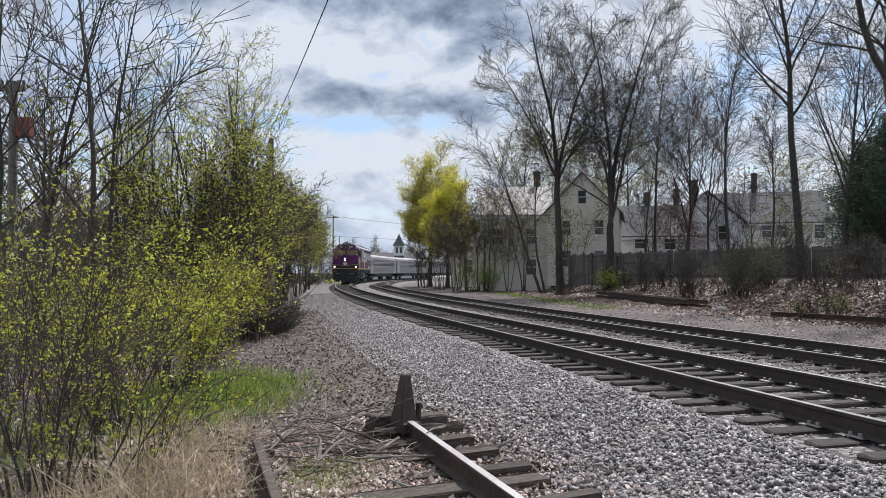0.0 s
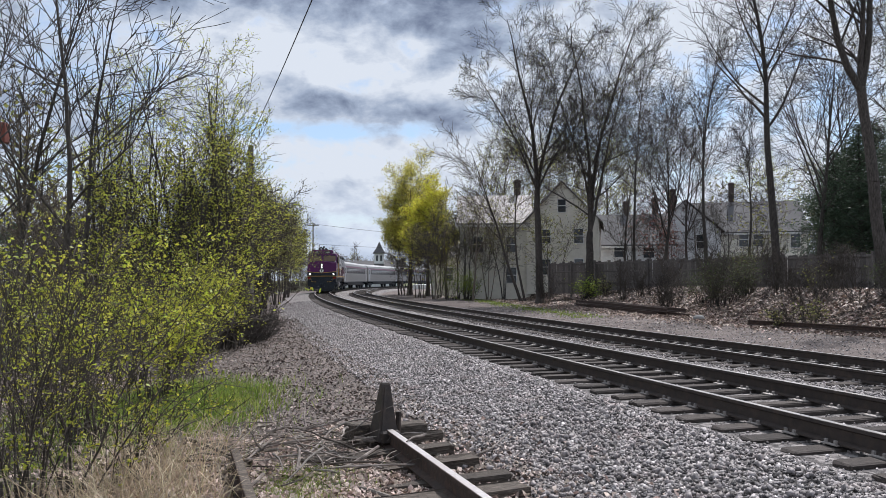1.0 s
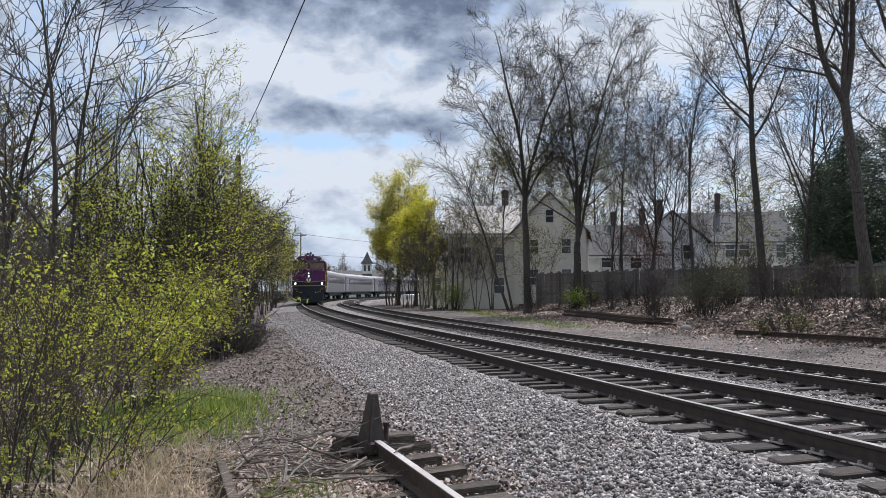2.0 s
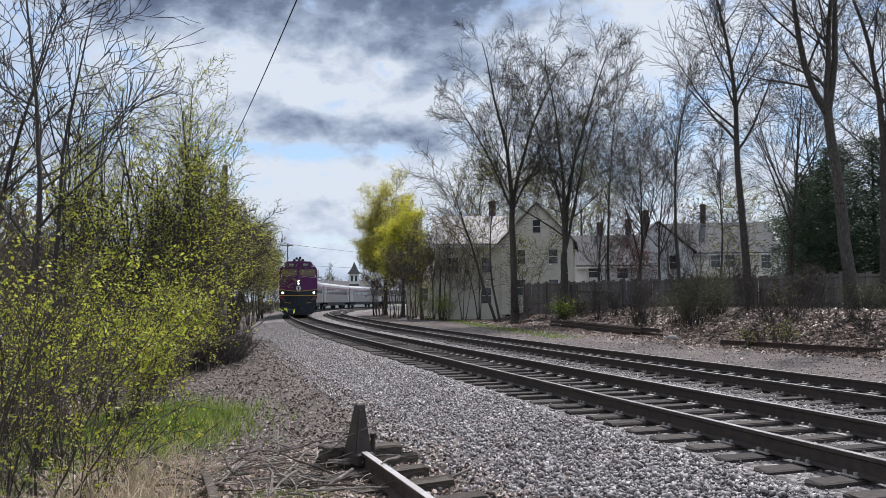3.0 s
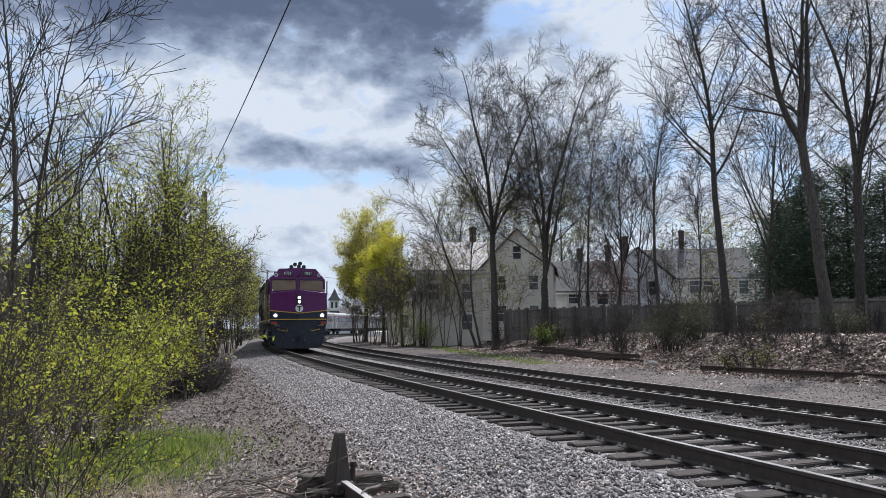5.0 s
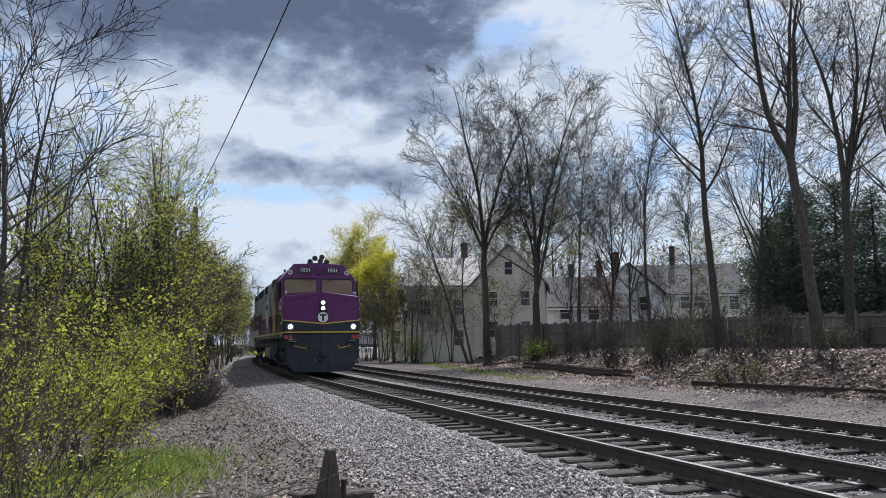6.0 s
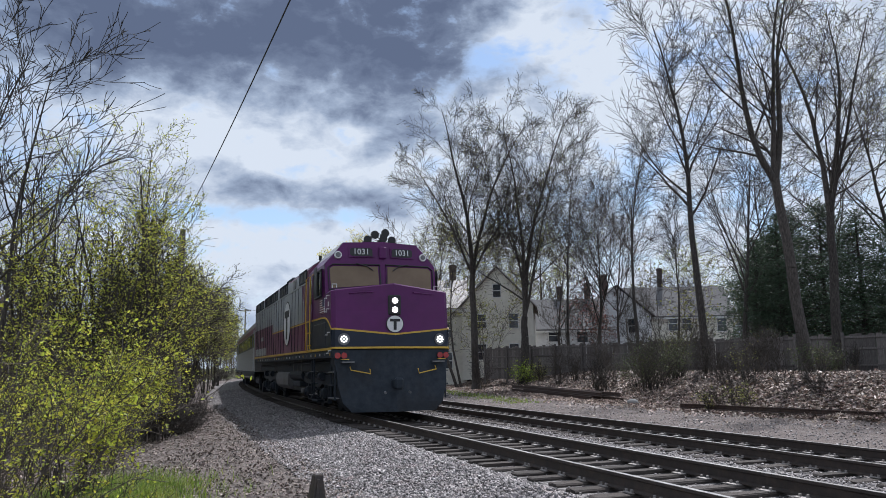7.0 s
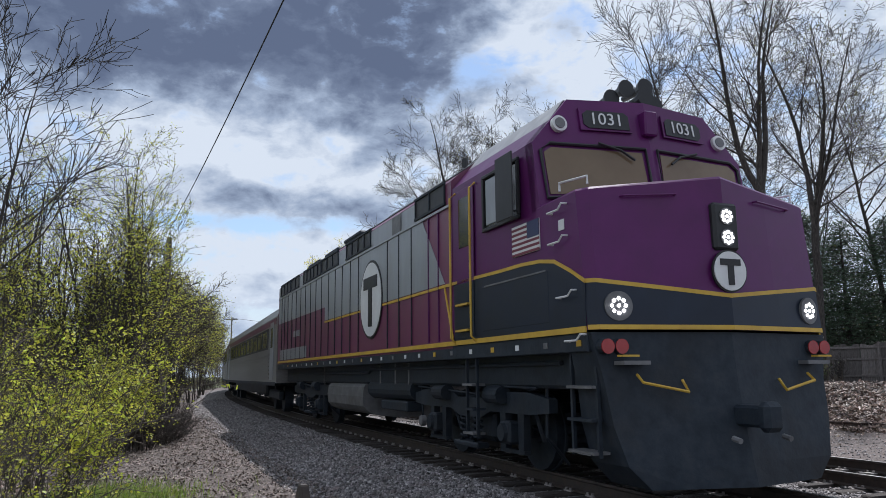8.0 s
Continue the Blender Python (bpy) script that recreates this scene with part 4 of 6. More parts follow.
def bogie(parent, d, axles, r, mat):
    """A truck: side frames, springs, journal boxes; and its wheelsets, which roll."""
    for side in (-1, 1):
        u = 1.14 * side

        def flat(rows, t=0.12, out=0.0):
            return Geo().plate([(u + out * side, d + y, z) for y, z in rows], (t * side, 0, 0))

        frame_ = part("side_frame", flat([(-2.45, 0.80), (-2.45, 0.97), (-1.9, 1.04), (-0.7, 1.04), (-0.45, 0.94), (0.45, 0.94), (0.7, 1.04), (1.9, 1.04), (2.45, 0.97), (2.45, 0.80), (1.95, 0.76), (0.75, 0.76), (0.4, 0.66), (-0.4, 0.66), (-0.75, 0.76), (-1.95, 0.76)]), mat, parent)
        for a in axles:
            for k in (-0.27, 0.27):
                part("pedestal", flat([(a + k - 0.09, 0.78), (a + k + 0.09, 0.78), (a + k + 0.07, 0.27), (a + k - 0.07, 0.27)], 0.10), mat, frame_)
            part("pedestal_tie", flat([(a - 0.36, 0.24), (a + 0.36, 0.24), (a + 0.36, 0.29), (a - 0.36, 0.29)], 0.10), mat, frame_)
            g = Geo().box((min(u, u + 0.22 * side), d + a - 0.16, 0.36), (max(u, u + 0.22 * side), d + a + 0.16, 0.66), c=0.035)
            g.tube([(u + 0.2 * side, d + a, 0.51), (u + 0.27 * side, d + a, 0.51)], [0.13, 0.11], 14)
            part("journal_box", g, mat, frame_)
            for k in (-0.5, 0.5):
                part("brake_hanger", Geo().tube([(u + 0.06 * side, d + a + k, 0.98), (u - 0.1 * side, d + a + k * 1.08, 0.42)], 0.03, 6), mat, frame_)
        for k in (-0.24, 0.24):
            pts = [(u + (0.09 + 0.07 * math.cos(w)) * side, d + k + 0.07 * math.sin(w), 0.30 + 0.0103 * n_) for n_, w in enumerate([math.pi * q / 4 for q in range(36)])]
            part("coil_spring", Geo().tube(pts, 0.018, 5), mat, frame_)
        part("spring_plank", Geo().box((min(u, u + 0.2 * side), d - 0.45, 0.22), (max(u, u + 0.2 * side), d + 0.45, 0.30), c=0.02), mat, frame_)
        for k in (-1.02, 1.02):
            part("brake_cylinder", Geo().tube([(u + 0.17 * side, d + k - 0.26, 1.0), (u + 0.17 * side, d + k + 0.2, 1.0), (u + 0.17 * side, d + k + 0.26, 1.0)], [0.12, 0.12, 0.05], 14), mat, frame_)
        for k in (-2.3, 2.3):
            part("sand_pipe", Geo().tube([(u + 0.05 * side, d + k, 1.25), (u + 0.05 * side, d + k * 0.98, 0.5), (u - 0.36 * side, d + k * 0.9, 0.14)], 0.022, 6), mat, frame_)
        part("air_pipe", Geo().tube([(u + 0.15 * side, d - 2.2, 1.10), (u + 0.15 * side, d - 0.5, 1.12), (u + 0.15 * side, d - 0.3, 1.0), (u + 0.15 * side, d + 2.2, 1.08)], 0.016, 6), mat, frame_)
    part("bolster", Geo().box((-1.1, d - 0.5, 0.34), (1.1, d + 0.5, 1.0), c=0.05), mat, parent)
    for a in axles:
        k = 1 if a < 0 else -1
        part("traction_motor", Geo().box((-0.62, d + a + k * 0.45 - 0.38, 0.2), (0.62, d + a + k * 0.45 + 0.38, 0.86), c=0.12), mat, parent)
    wheels = []
    for a in axles:
        holder = new("wheelset")
        holder.parent = parent
        part("axle", Geo().tube([(-0.95, 0, 0), (0.95, 0, 0)], 0.09, 10), GRIME, holder)
        for side in (-1, 1):
            g = Geo().tube([(side * 0.69, 0, 0), (side * 0.72, 0, 0), (side * 0.725, 0, 0), (side * 0.83, 0, 0)], [r + 0.025, r + 0.025, r, r - 0.005], 28)
            g.tube([(side * 0.80, 0, 0), (side * 0.86, 0, 0)], [0.16, 0.13], 12)
            part("wheel", g, GRIME, holder)
        wheels.append((holder, d + a, r))
    return wheels


def build_locomotive():
    loco = tagged(new("locomotive"), "purple, silver and blue-black diesel passenger locomotive with yellow stripes, headlights lit", "locomotive")
    # body behind the cab
    sec = [(-HALF, 1.66), (-HALF, 4.22), (-1.45, 4.36), (-1.02, 4.66), (0, 4.74), (1.02, 4.66), (1.45, 4.36), (HALF, 4.22), (HALF, 1.66)]
    g = Geo().sweep([[(u, d, z) for u, z in sec] for d in (CAB, LONG)])
    part("hood", g, MAROON, loco)
    g = Geo()
    roof = [(-1.455, 4.372), (-1.02, 4.672), (0, 4.752), (1.02, 4.672), (1.455, 4.372)]
    strip([((u, CAB + 0.02, z), (u, LONG - 0.02, z)) for u, z in roof], (0, 0, 0.012), g)
    part("hood_roof", g, ROOF, loco, "pale grey roof")
    # cab
    cabsec = [(-HALF + 0.01, 1.66), (-HALF + 0.01, 4.08), (-1.06, 4.70), (0, 4.74), (1.06, 4.70), (HALF - 0.01, 4.08), (HALF - 0.01, 1.66)]
    rings = []
    for d0 in (0, CAB):
        ring = []
        for u, z in cabsec:
            back = 0.92 + max(0.0, z - 3.25) * 0.18 - (0.05 if abs(u) < 0.1 else 0)
            ring.append((u, back if d0 == 0 else CAB, z))
        rings.append(ring)
    part("cab", Geo().sweep(rings), PURPLE, loco)
    g = Geo()
    strip([((-1.5, 1.1, 4.16), (-1.5, CAB, 4.16)), ((-1.06, 1.2, 4.71), (-1.06, CAB, 4.71)), ((0, 1.2, 4.752), (0, CAB, 4.752)), ((1.06, 1.2, 4.71), (1.06, CAB, 4.71)), ((1.5, 1.1, 4.16), (1.5, CAB, 4.16))], (0, 0, 0.01), g)
    part("cab_roof", g, ROOF, loco, "pale grey roof")
    # nose: rings from the sill up, V-shaped in plan
    us = (-1.6, -1.5, -0.75, 0, 0.75, 1.5, 1.6)
    rings = []
    for z in (1.725, 1.78, 2.2, 2.7, 3.235, 3.265):
        ring = []
        for u in us:
            top = z
            if z > 3.1:
                top = z + 0.17 * (1 - abs(u) / 1.6)
            inset = 0.022 if z > 3.25 else 0.0
            uu = u * (1 - inset * 0.6)
            ring.append((uu, front_d(u, z) + inset, top))
        ring += [(1.6 - (0.03 if z > 3.25 else 0), 1.0, z - (0.02 if z > 3.1 else 0)), (-1.6 + (0.03 if z > 3.25 else 0), 1.0, z - (0.02 if z > 3.1 else 0))]
        rings.append(ring)
    part("nose", Geo().sweep(rings), PURPLE, loco, "blunt purple nose")
    # dark lower band of the nose and cab sides
    def stripe_z(u):
        return 2.24 - 0.15 * (1 - min(1, abs(u) / 1.5))
    lo = [-1.6, -1.52, -0.8, 0.0, 0.8, 1.52, 1.6]
    g = strip([(on_face(u, 1.76), on_face(u, stripe_z(u))) for u in lo], (0, 0.01, 0))
    part("nose_band", g, NAVY, loco, "blue-black band round the nose")
    part("upper_stripe", strip([(on_face(u, stripe_z(u) - 0.02, 0.008), on_face(u, stripe_z(u) + 0.025, 0.008)) for u in lo], (0, 0.01, 0)), YELLOW, loco, "yellow pinstripe")
    part("lower_stripe", strip([(on_face(u, 1.725, 0.012), on_face(u, 1.775, 0.012)) for u in lo], (0, 0.012, 0)), YELLOW, loco, "yellow pinstripe")
    for side in (-1, 1):
        x = side * (HALF + 0.002)
        t = (side * 0.008, 0, 0)
        wave = [(-0.02, 2.24), (0.25, 2.38), (0.6, 2.53), (0.95, 2.58), (1.4, 2.60), (2.0, 2.60), (2.75, 2.61), (3.6, 2.62)]
        part("cab_side_band", strip([((x, d, 1.76), (x, d, z)) for d, z in wave], t), NAVY, loco, "blue-black lower cab side")
        part("side_stripe", strip([((x, d, z - 0.022), (x, d, z + 0.022)) for d, z in wave] + [((x, 12.3, 2.60), (x, 12.3, 2.644))], (side * 0.014, 0, 0)), YELLOW, loco, "yellow pinstripe")
        part("sill_stripe", strip([((x, -0.02, 1.70), (x, -0.02, 1.765)), ((x, LONG - 0.1, 1.70), (x, LONG - 0.1, 1.765))], (side * 0.02, 0, 0)), YELLOW, loco, "yellow sill stripe")
        # silver upper side with its slanting front edge and a step towards the rear
        pts = [(x, 3.98, 2.66), (x, 4.95, 3.78), (x, 5.1, 4.20), (x, LONG - 0.15, 4.20), (x, LONG - 0.15, 3.0), (x, 12.3, 3.0), (x, 12.3, 2.66)]
        part("silver_side", Geo().plate(pts, t), SILVER, loco, "worn silver upper side")
        part("slant_stripe", Geo().plate([(x, 3.98, 2.62), (x, 4.03, 2.62), (x, 3.68, 1.76), (x, 3.63, 1.76)], (side * 0.013, 0, 0)), YELLOW, loco)
        # radiator and dynamic brake openings
        for d0, d1 in ((3.95, 5.3), (8.1, 10.1), (10.9, 12.7), (12.8, 15.1), (15.8, 17.0), (17.2, 18.9)):
            grille = part("grille", Geo().box((min(x, x + side * 0.012), d0, 3.92), (max(x, x + side * 0.012), d1, 4.24)), BLACK, loco, "black air intake grille")
            frame_geo = Geo()
            for z0, z1 in ((3.89, 3.93), (4.23, 4.27)):
                frame_geo.box((min(x, x + side * 0.035), d0 - 0.03, z0), (max(x, x + side * 0.035), d1 + 0.03, z1))
            k = int((d1 - d0) / 0.45)
            for i in range(k + 1):
                dd = d0 + (d1 - d0) * i / k
                frame_geo.box((min(x, x + side * 0.03), dd - 0.015, 3.93), (max(x, x + side * 0.03), dd + 0.015, 4.23))
            part("grille_frame", frame_geo, GRIME, grille)
        part("louvre", Geo().box((min(x, x + side * 0.03), 6.1, 3.85), (max(x, x + side * 0.03), 6.6, 4.2), c=0.01), GREY_STEEL, loco)
        # doors and seams along the hood
        for d in (4.25, 4.7, 5.55, 6.25, 6.95, 9.05, 9.75, 10.5, 11.2, 11.9, 12.7, 13.4, 14.1, 14.8, 15.5, 16.2, 16.9, 17.6, 18.2, 18.7):
            part("door_seam", Geo().box((min(x, x + side * 0.018), d - 0.014, 1.78), (max(x, x + side * 0.018), d + 0.014, 3.86)), GRIME if d > 5 else PURPLE, loco)
        part("cornice", Geo().box((min(x, x + side * 0.03), CAB, 3.82), (max(x, x + side * 0.03), LONG - 0.1, 3.86)), SILVER, loco)
        part("rear_panel", Geo().box((min(x, x + side * 0.012), 14.6, 1.80), (max(x, x + side * 0.012), 18.9, 2.12)), SILVER, loco)
        part("lettering_bar", Geo().box((min(x, x + side * 0.014), 15.6, 2.45), (max(x, x + side * 0.014), 16.6, 2.62)), SILVER, loco)
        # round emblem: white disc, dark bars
        g = disc(Geo(), (x + side * 0.012, 8.05, 2.80), (side, 0, 0), 0.80, 0.010)
        part("emblem_rim", g, BLACK, loco, "dark rim of a round emblem")
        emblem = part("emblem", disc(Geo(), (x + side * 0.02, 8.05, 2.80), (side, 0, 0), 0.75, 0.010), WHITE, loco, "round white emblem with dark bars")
        x0, x1 = min(x + side * 0.03, x + side * 0.042), max(x + side * 0.03, x + side * 0.042)
        part("emblem_crossbar", Geo().box((x0, 7.56, 3.02), (x1, 8.54, 3.26)), BLACK, emblem)
        part("emblem_stem", Geo().box((x0, 7.92, 2.25), (x1, 8.18, 3.02)), BLACK, emblem)
        # cab side: window, door, rails, flag
        glass_x = x + side * 0.006
        win = part("side_window", Geo().box((min(x, glass_x), 1.45, 3.24), (max(x, glass_x), 2.45, 3.93)), DARKGLASS, loco, "sliding cab side window")
        g = Geo()
        for lo_, hi_ in (((1.40, 3.19), (2.50, 3.24)), ((1.40, 3.93), (2.50, 3.98)), ((1.40, 3.24), (1.45, 3.93)), ((2.45, 3.24), (2.50, 3.93)), ((1.93, 3.24), (1.98, 3.93))):
            g.box((min(x, x + side * 0.04), *lo_), (max(x, x + side * 0.04), *hi_), c=0.008)
        part("window_frame", g, BLACK, win)
        part("window_sash", Geo().box((min(x, x + side * 0.018), 2.0, 3.28), (max(x, x + side * 0.018), 2.40, 3.90)), SILVER, win)
        part("wind_deflector", Geo().box((x + side * 0.16 - 0.01, 1.30, 3.18), (x + side * 0.16 + 0.01, 1.78, 4.02), c=0.03), BLACK, loco, "black cab window deflector")
        part("deflector_arm", Geo().tube([(x, 1.5, 3.3), (x + side * 0.17, 1.5, 3.3)], 0.012, 6), BLACK, loco)
        door = part("cab_door", Geo().box((min(x, x + side * 0.014), 2.85, 1.80), (max(x, x + side * 0.014), 3.48, 3.98), c=0.01), PURPLE, loco, "cab door")
        part("door_window", Geo().box((min(x, x + side * 0.022), 2.95, 3.1), (max(x, x + side * 0.022), 3.38, 3.85), c=0.01), DARKGLASS, door)
        part("door_foot", Geo().box((min(x, x + side * 0.02), 2.85, 1.80), (max(x, x + side * 0.02), 3.48, 2.58)), NAVY, door)
        for d in (2.80, 3.54):
            part("handrail", Geo().tube([(x, d, 1.72), (x + side * 0.09, d, 1.80), (x + side * 0.09, d, 3.9), (x, d, 3.98)], 0.018, 8), YELLOW, loco, "yellow vertical handrail")
        for z in (1.88, 2.25):
            part("door_step", Geo().box((min(x, x + side * 0.08), 2.95, z), (max(x, x + side * 0.08), 3.4, z + 0.03)), YELLOW, loco)
        flag = part("flag", Geo().box((min(x, x + side * 0.012), 0.92, 2.72), (max(x, x + side * 0.012), 1.64, 3.10)), WHITE, loco, "small striped flag decal")
        for k in range(6):
            z = 2.722 + k * 0.063
            part("flag_stripe", Geo().box((min(x, x + side * 0.016), 0.922, z), (max(x, x + side * 0.016), 1.638, z + 0.031)), FLAG_RED, flag)
        part("flag_canton", Geo().box((min(x, x + side * 0.019), 0.922, 2.90), (max(x, x + side * 0.019), 1.22, 3.098)), FLAG_BLUE, flag)
        for d, z, label in ((0.5, 3.08, ""), (0.5, 2.72, ""), (0.35, 2.1, ""), (0.2, 1.62, "")):
            part("grab_iron", Geo().tube([(x, d - 0.2, z + 0.06), (x + side * 0.07, d - 0.2, z + 0.06), (x + side * 0.07, d - 0.12, z), (x + side * 0.07, d + 0.12, z), (x, d + 0.12, z)], 0.012, 6), WHITE, loco, "pale grab iron")
        part("notice_plate", Geo().box((min(x, x + side * 0.008), 0.36, 2.86), (max(x, x + side * 0.008), 0.48, 2.98)), WHITE, loco)
        part("side_hatch", Geo().box((min(x, x + side * 0.012), 0.75, 1.85), (max(x, x + side * 0.012), 2.6, 2.45), c=0.01), NAVY, loco)
        part("hatch_edge", Geo().box((min(x, x + side * 0.02), 0.8, 2.44), (max(x, x + side * 0.02), 2.5, 2.46)), GREY_STEEL, loco)
        # sill with its reflector squares
        part("sill", Geo().box((side * 1.42 - 0.18, -0.02, 1.50), (side * 1.42 + 0.18, LONG, 1.70), c=0.01), GRIME, loco)
        for k in range(26):
            d = 0.1 + k * 0.72
            part("reflector", Geo().box((min(x, x + side * 0.008), d, 1.56), (max(x, x + side * 0.008), d + 0.09, 1.625)), GREY_STEEL if k % 4 == 1 else WHITE if k % 3 else YELLOW, loco)
        # ladders and steps
        for d, w in ((-0.02, 0.5), (3.05, 0.36)):
            g = Geo()
            for dd in (d, d + w):
                g.box((side * 1.50 - 0.02, dd - 0.02, 0.42), (side * 1.50 + 0.02, dd + 0.02, 1.52))
            part("ladder_side", g, GRIME, loco)
            for z in (0.45, 0.78, 1.12):
                part("ladder_step", Geo().box((side * 1.48 - 0.10, d, z), (side * 1.48 + 0.10, d + w, z + 0.03)), GREY_STEEL if z != 0.78 else GRIME, loco)
    # cab face: windshields, number boards, lamps
    for side in (-1, 1):
        def cf(u, z, out=0.006):
            return (u, 0.92 + max(0.0, z - 3.25) * 0.18 - out - 0.20 * (1 - min(1.0, abs(u) / 1.59)), z)
        face_rows = [cf(0, 3.2, 0), cf(side * 1.59, 3.2, 0), cf(side * 1.59, 4.08, 0), cf(side * 1.06, 4.70, 0), cf(0, 4.74, 0)]
        part("cab_face", Geo().plate(face_rows, (0, 0.2, 0)), PURPLE, loco, "purple cab front")
        a = [cf(side * 0.12, 3.50), cf(side * 1.44, 3.40), cf(side * 1.46, 3.95), cf(side * 1.36, 4.02), cf(side * 0.14, 4.02)]
        pane = part("windshield", Geo().plate(a, (0, 0.012, 0)), TINTED, loco, "tinted windshield pane")
        rim = [cf(side * 0.08, 3.45, 0.02), cf(side * 1.49, 3.35, 0.02), cf(side * 1.51, 3.97, 0.02), cf(side * 1.38, 4.07, 0.02), cf(side * 0.09, 4.07, 0.02), cf(side * 0.08, 3.45, 0.02)]
        part("windshield_seal", Geo().tube(rim, 0.022, 6), BLACK, pane)
        wip = [cf(side * 0.75, 4.10, 0.06), cf(side * 0.45, 4.02, 0.05), cf(side * 0.28, 3.9, 0.05)]
        part("wiper", Geo().tube(wip, 0.016, 6), BLACK, loco)
        b = [cf(side * 0.24, 4.28), cf(side * 0.94, 4.28), cf(side * 0.94, 4.58), cf(side * 0.24, 4.58)]
        part("board_surround", Geo().plate(b, (0, -0.03, 0)), PURPLE, loco)
        b = [cf(side * 0.28, 4.31, 0.034), cf(side * 0.34, 4.31, 0.034), cf(side * 0.84, 4.31, 0.034), cf(side * 0.90, 4.36, 0.034), cf(side * 0.90, 4.50, 0.034), cf(side * 0.84, 4.55, 0.034), cf(side * 0.34, 4.55, 0.034), cf(side * 0.28, 4.50, 0.034)]
        board = part("number_board", Geo().plate(b, (0, -0.015, 0)), BLACK, loco, "black number board with white figures")
        letters("1031", 0.235, WHITE, board, Matrix.Translation(cf(side * 0.59, 4.43, 0.056)) @ Matrix.Rotation(side * radians(7.2), 4, "Z") @ Matrix.Rotation(radians(80), 4, "X"))
        c = cf(side * 1.23, 4.33, 0.0)
        lamp = part("class_light", disc(Geo(), c, (0, -1, 0.15), 0.105, 0.06), WHITE, loco, "round class light with a pale rim")
        part("lens", disc(Geo(), (c[0], c[1] - 0.062, c[2] + 0.01), (0, -1, 0.15), 0.07, 0.01), GREY_STEEL, lamp)
        # ditch lights
        u, z = side * 1.30, 1.97
        face = on_face(u, z, 0)
        nrm = Vector((side * 0.2, -1, 0))
        rim = part("ditch_light", disc(Geo(), face, nrm, 0.155, 0.03), GREY_STEEL, loco, "round ditch light, lit")
        for k in range(9):
            w = 2 * math.pi * k / 8
            rr = 0.075 if k < 8 else 0.0
            flat = Vector((nrm.y, -nrm.x, 0)).normalized()
            c = Vector(face) + nrm.normalized() * 0.032 + flat * rr * math.cos(w) + Vector((0, 0, rr * math.sin(w)))
            part("lamp", disc(Geo(), c, nrm, 0.019, 0.006, 10), LAMP, rim)
        # marker lights
        for k in (0, 1):
            u = side * (1.30 + 0.17 * k)
            mk = part("marker_light", Geo().tube([(u, -0.02, 1.55), (u, -0.19, 1.55)], 0.082, 16), GRIME, loco, "red marker light")
            part("lens", disc(Geo(), (u, -0.192, 1.55), (0, -1, 0), 0.078, 0.012, 18), RED_LENS, mk)
        part("nose_rail", Geo().tube([on_face(side * 0.55, 3.2, 0), on_face(side * 0.56, 3.2, 0.05), on_face(side * 1.15, 3.17, 0.05), on_face(side * 1.16, 3.17, 0)], 0.012, 6), PURPLE, loco)
        part("nose_top_rail", Geo().tube([(side * 1.45, 0.1, 3.33), (side * 1.45, 0.1, 3.42), (side * 1.45, 0.7, 3.48), (side * 1.45, 0.7, 3.38)], 0.014, 6), WHITE, loco, "pale grab rail")
        part("uncoupling_lever", Geo().tube([(side * 1.15, -0.22, 1.26), (side * 1.15, -0.32, 1.18), (side * 0.65, -0.40, 1.08), (side * 0.65, -0.3, 1.2)], 0.016, 6), YELLOW, loco, "yellow bent lever")
        part("nose_step", Geo().box((side * 1.22 - 0.16, -0.34, 1.36), (side * 1.22 + 0.16, -0.16, 1.40)), GREY_STEEL, loco)
        part("corner_step", Geo().box((side * 1.3 - 0.1, -0.35, 1.44), (side * 1.3 + 0.1, -0.25, 1.46)), YELLOW, loco)
    g = Geo().box((-0.17, -0.385, 2.59), (0.17, -0.25, 3.12), c=0.03)
    box = part("headlight_housing", g, BLACK, loco, "black twin headlight housing")
    for z in (2.73, 2.965):
        part("reflector_rim", disc(Geo(), (0, -0.387, z), (0, -1, 0), 0.095, 0.008), GREY_STEEL, box)
        for k in range(9):
            w = 2 * math.pi * k / 8
            rr = 0.06 if k < 8 else 0.0
            part("lamp", disc(Geo(), (rr * math.cos(w), -0.396, z + rr * math.sin(w)), (0, -1, 0), 0.018, 0.006, 10), LAMP, box)
    part("emblem_rim", disc(Geo(), (0, -0.365, 2.36), (0, -1, 0), 0.235, 0.02), BLACK, loco)
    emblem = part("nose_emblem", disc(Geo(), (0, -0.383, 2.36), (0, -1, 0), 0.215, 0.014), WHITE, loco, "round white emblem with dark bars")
    part("emblem_crossbar", Geo().box((-0.135, -0.407, 2.42), (0.135, -0.397, 2.49)), BLACK, emblem)
    part("emblem_stem", Geo().box((-0.04, -0.407, 2.205), (0.04, -0.397, 2.42)), BLACK, emblem)
    part("bell_bracket", Geo().box((-0.1, 0.82, 4.25), (0.1, 1.0, 4.58), c=0.02), PURPLE, loco)
    # horns
    cluster = part("horn_mount", Geo().box((-0.45, 1.35, 4.74), (0.45, 1.55, 4.80), c=0.01), BLACK, loco, "black air horn cluster")
    for u, z, ln in ((-0.36, 4.82, 0.45), (-0.16, 4.96, 0.5), (0.06, 4.84, 0.6), (0.14, 5.02, 0.5), (0.36, 4.83, 0.4)):
        part("horn", Geo().tube([(u, 1.6, z), (u, 1.6 - ln * 0.7, z), (u, 1.6 - ln, z)], [0.04, 0.06, 0.12], 14), BLACK, cluster)
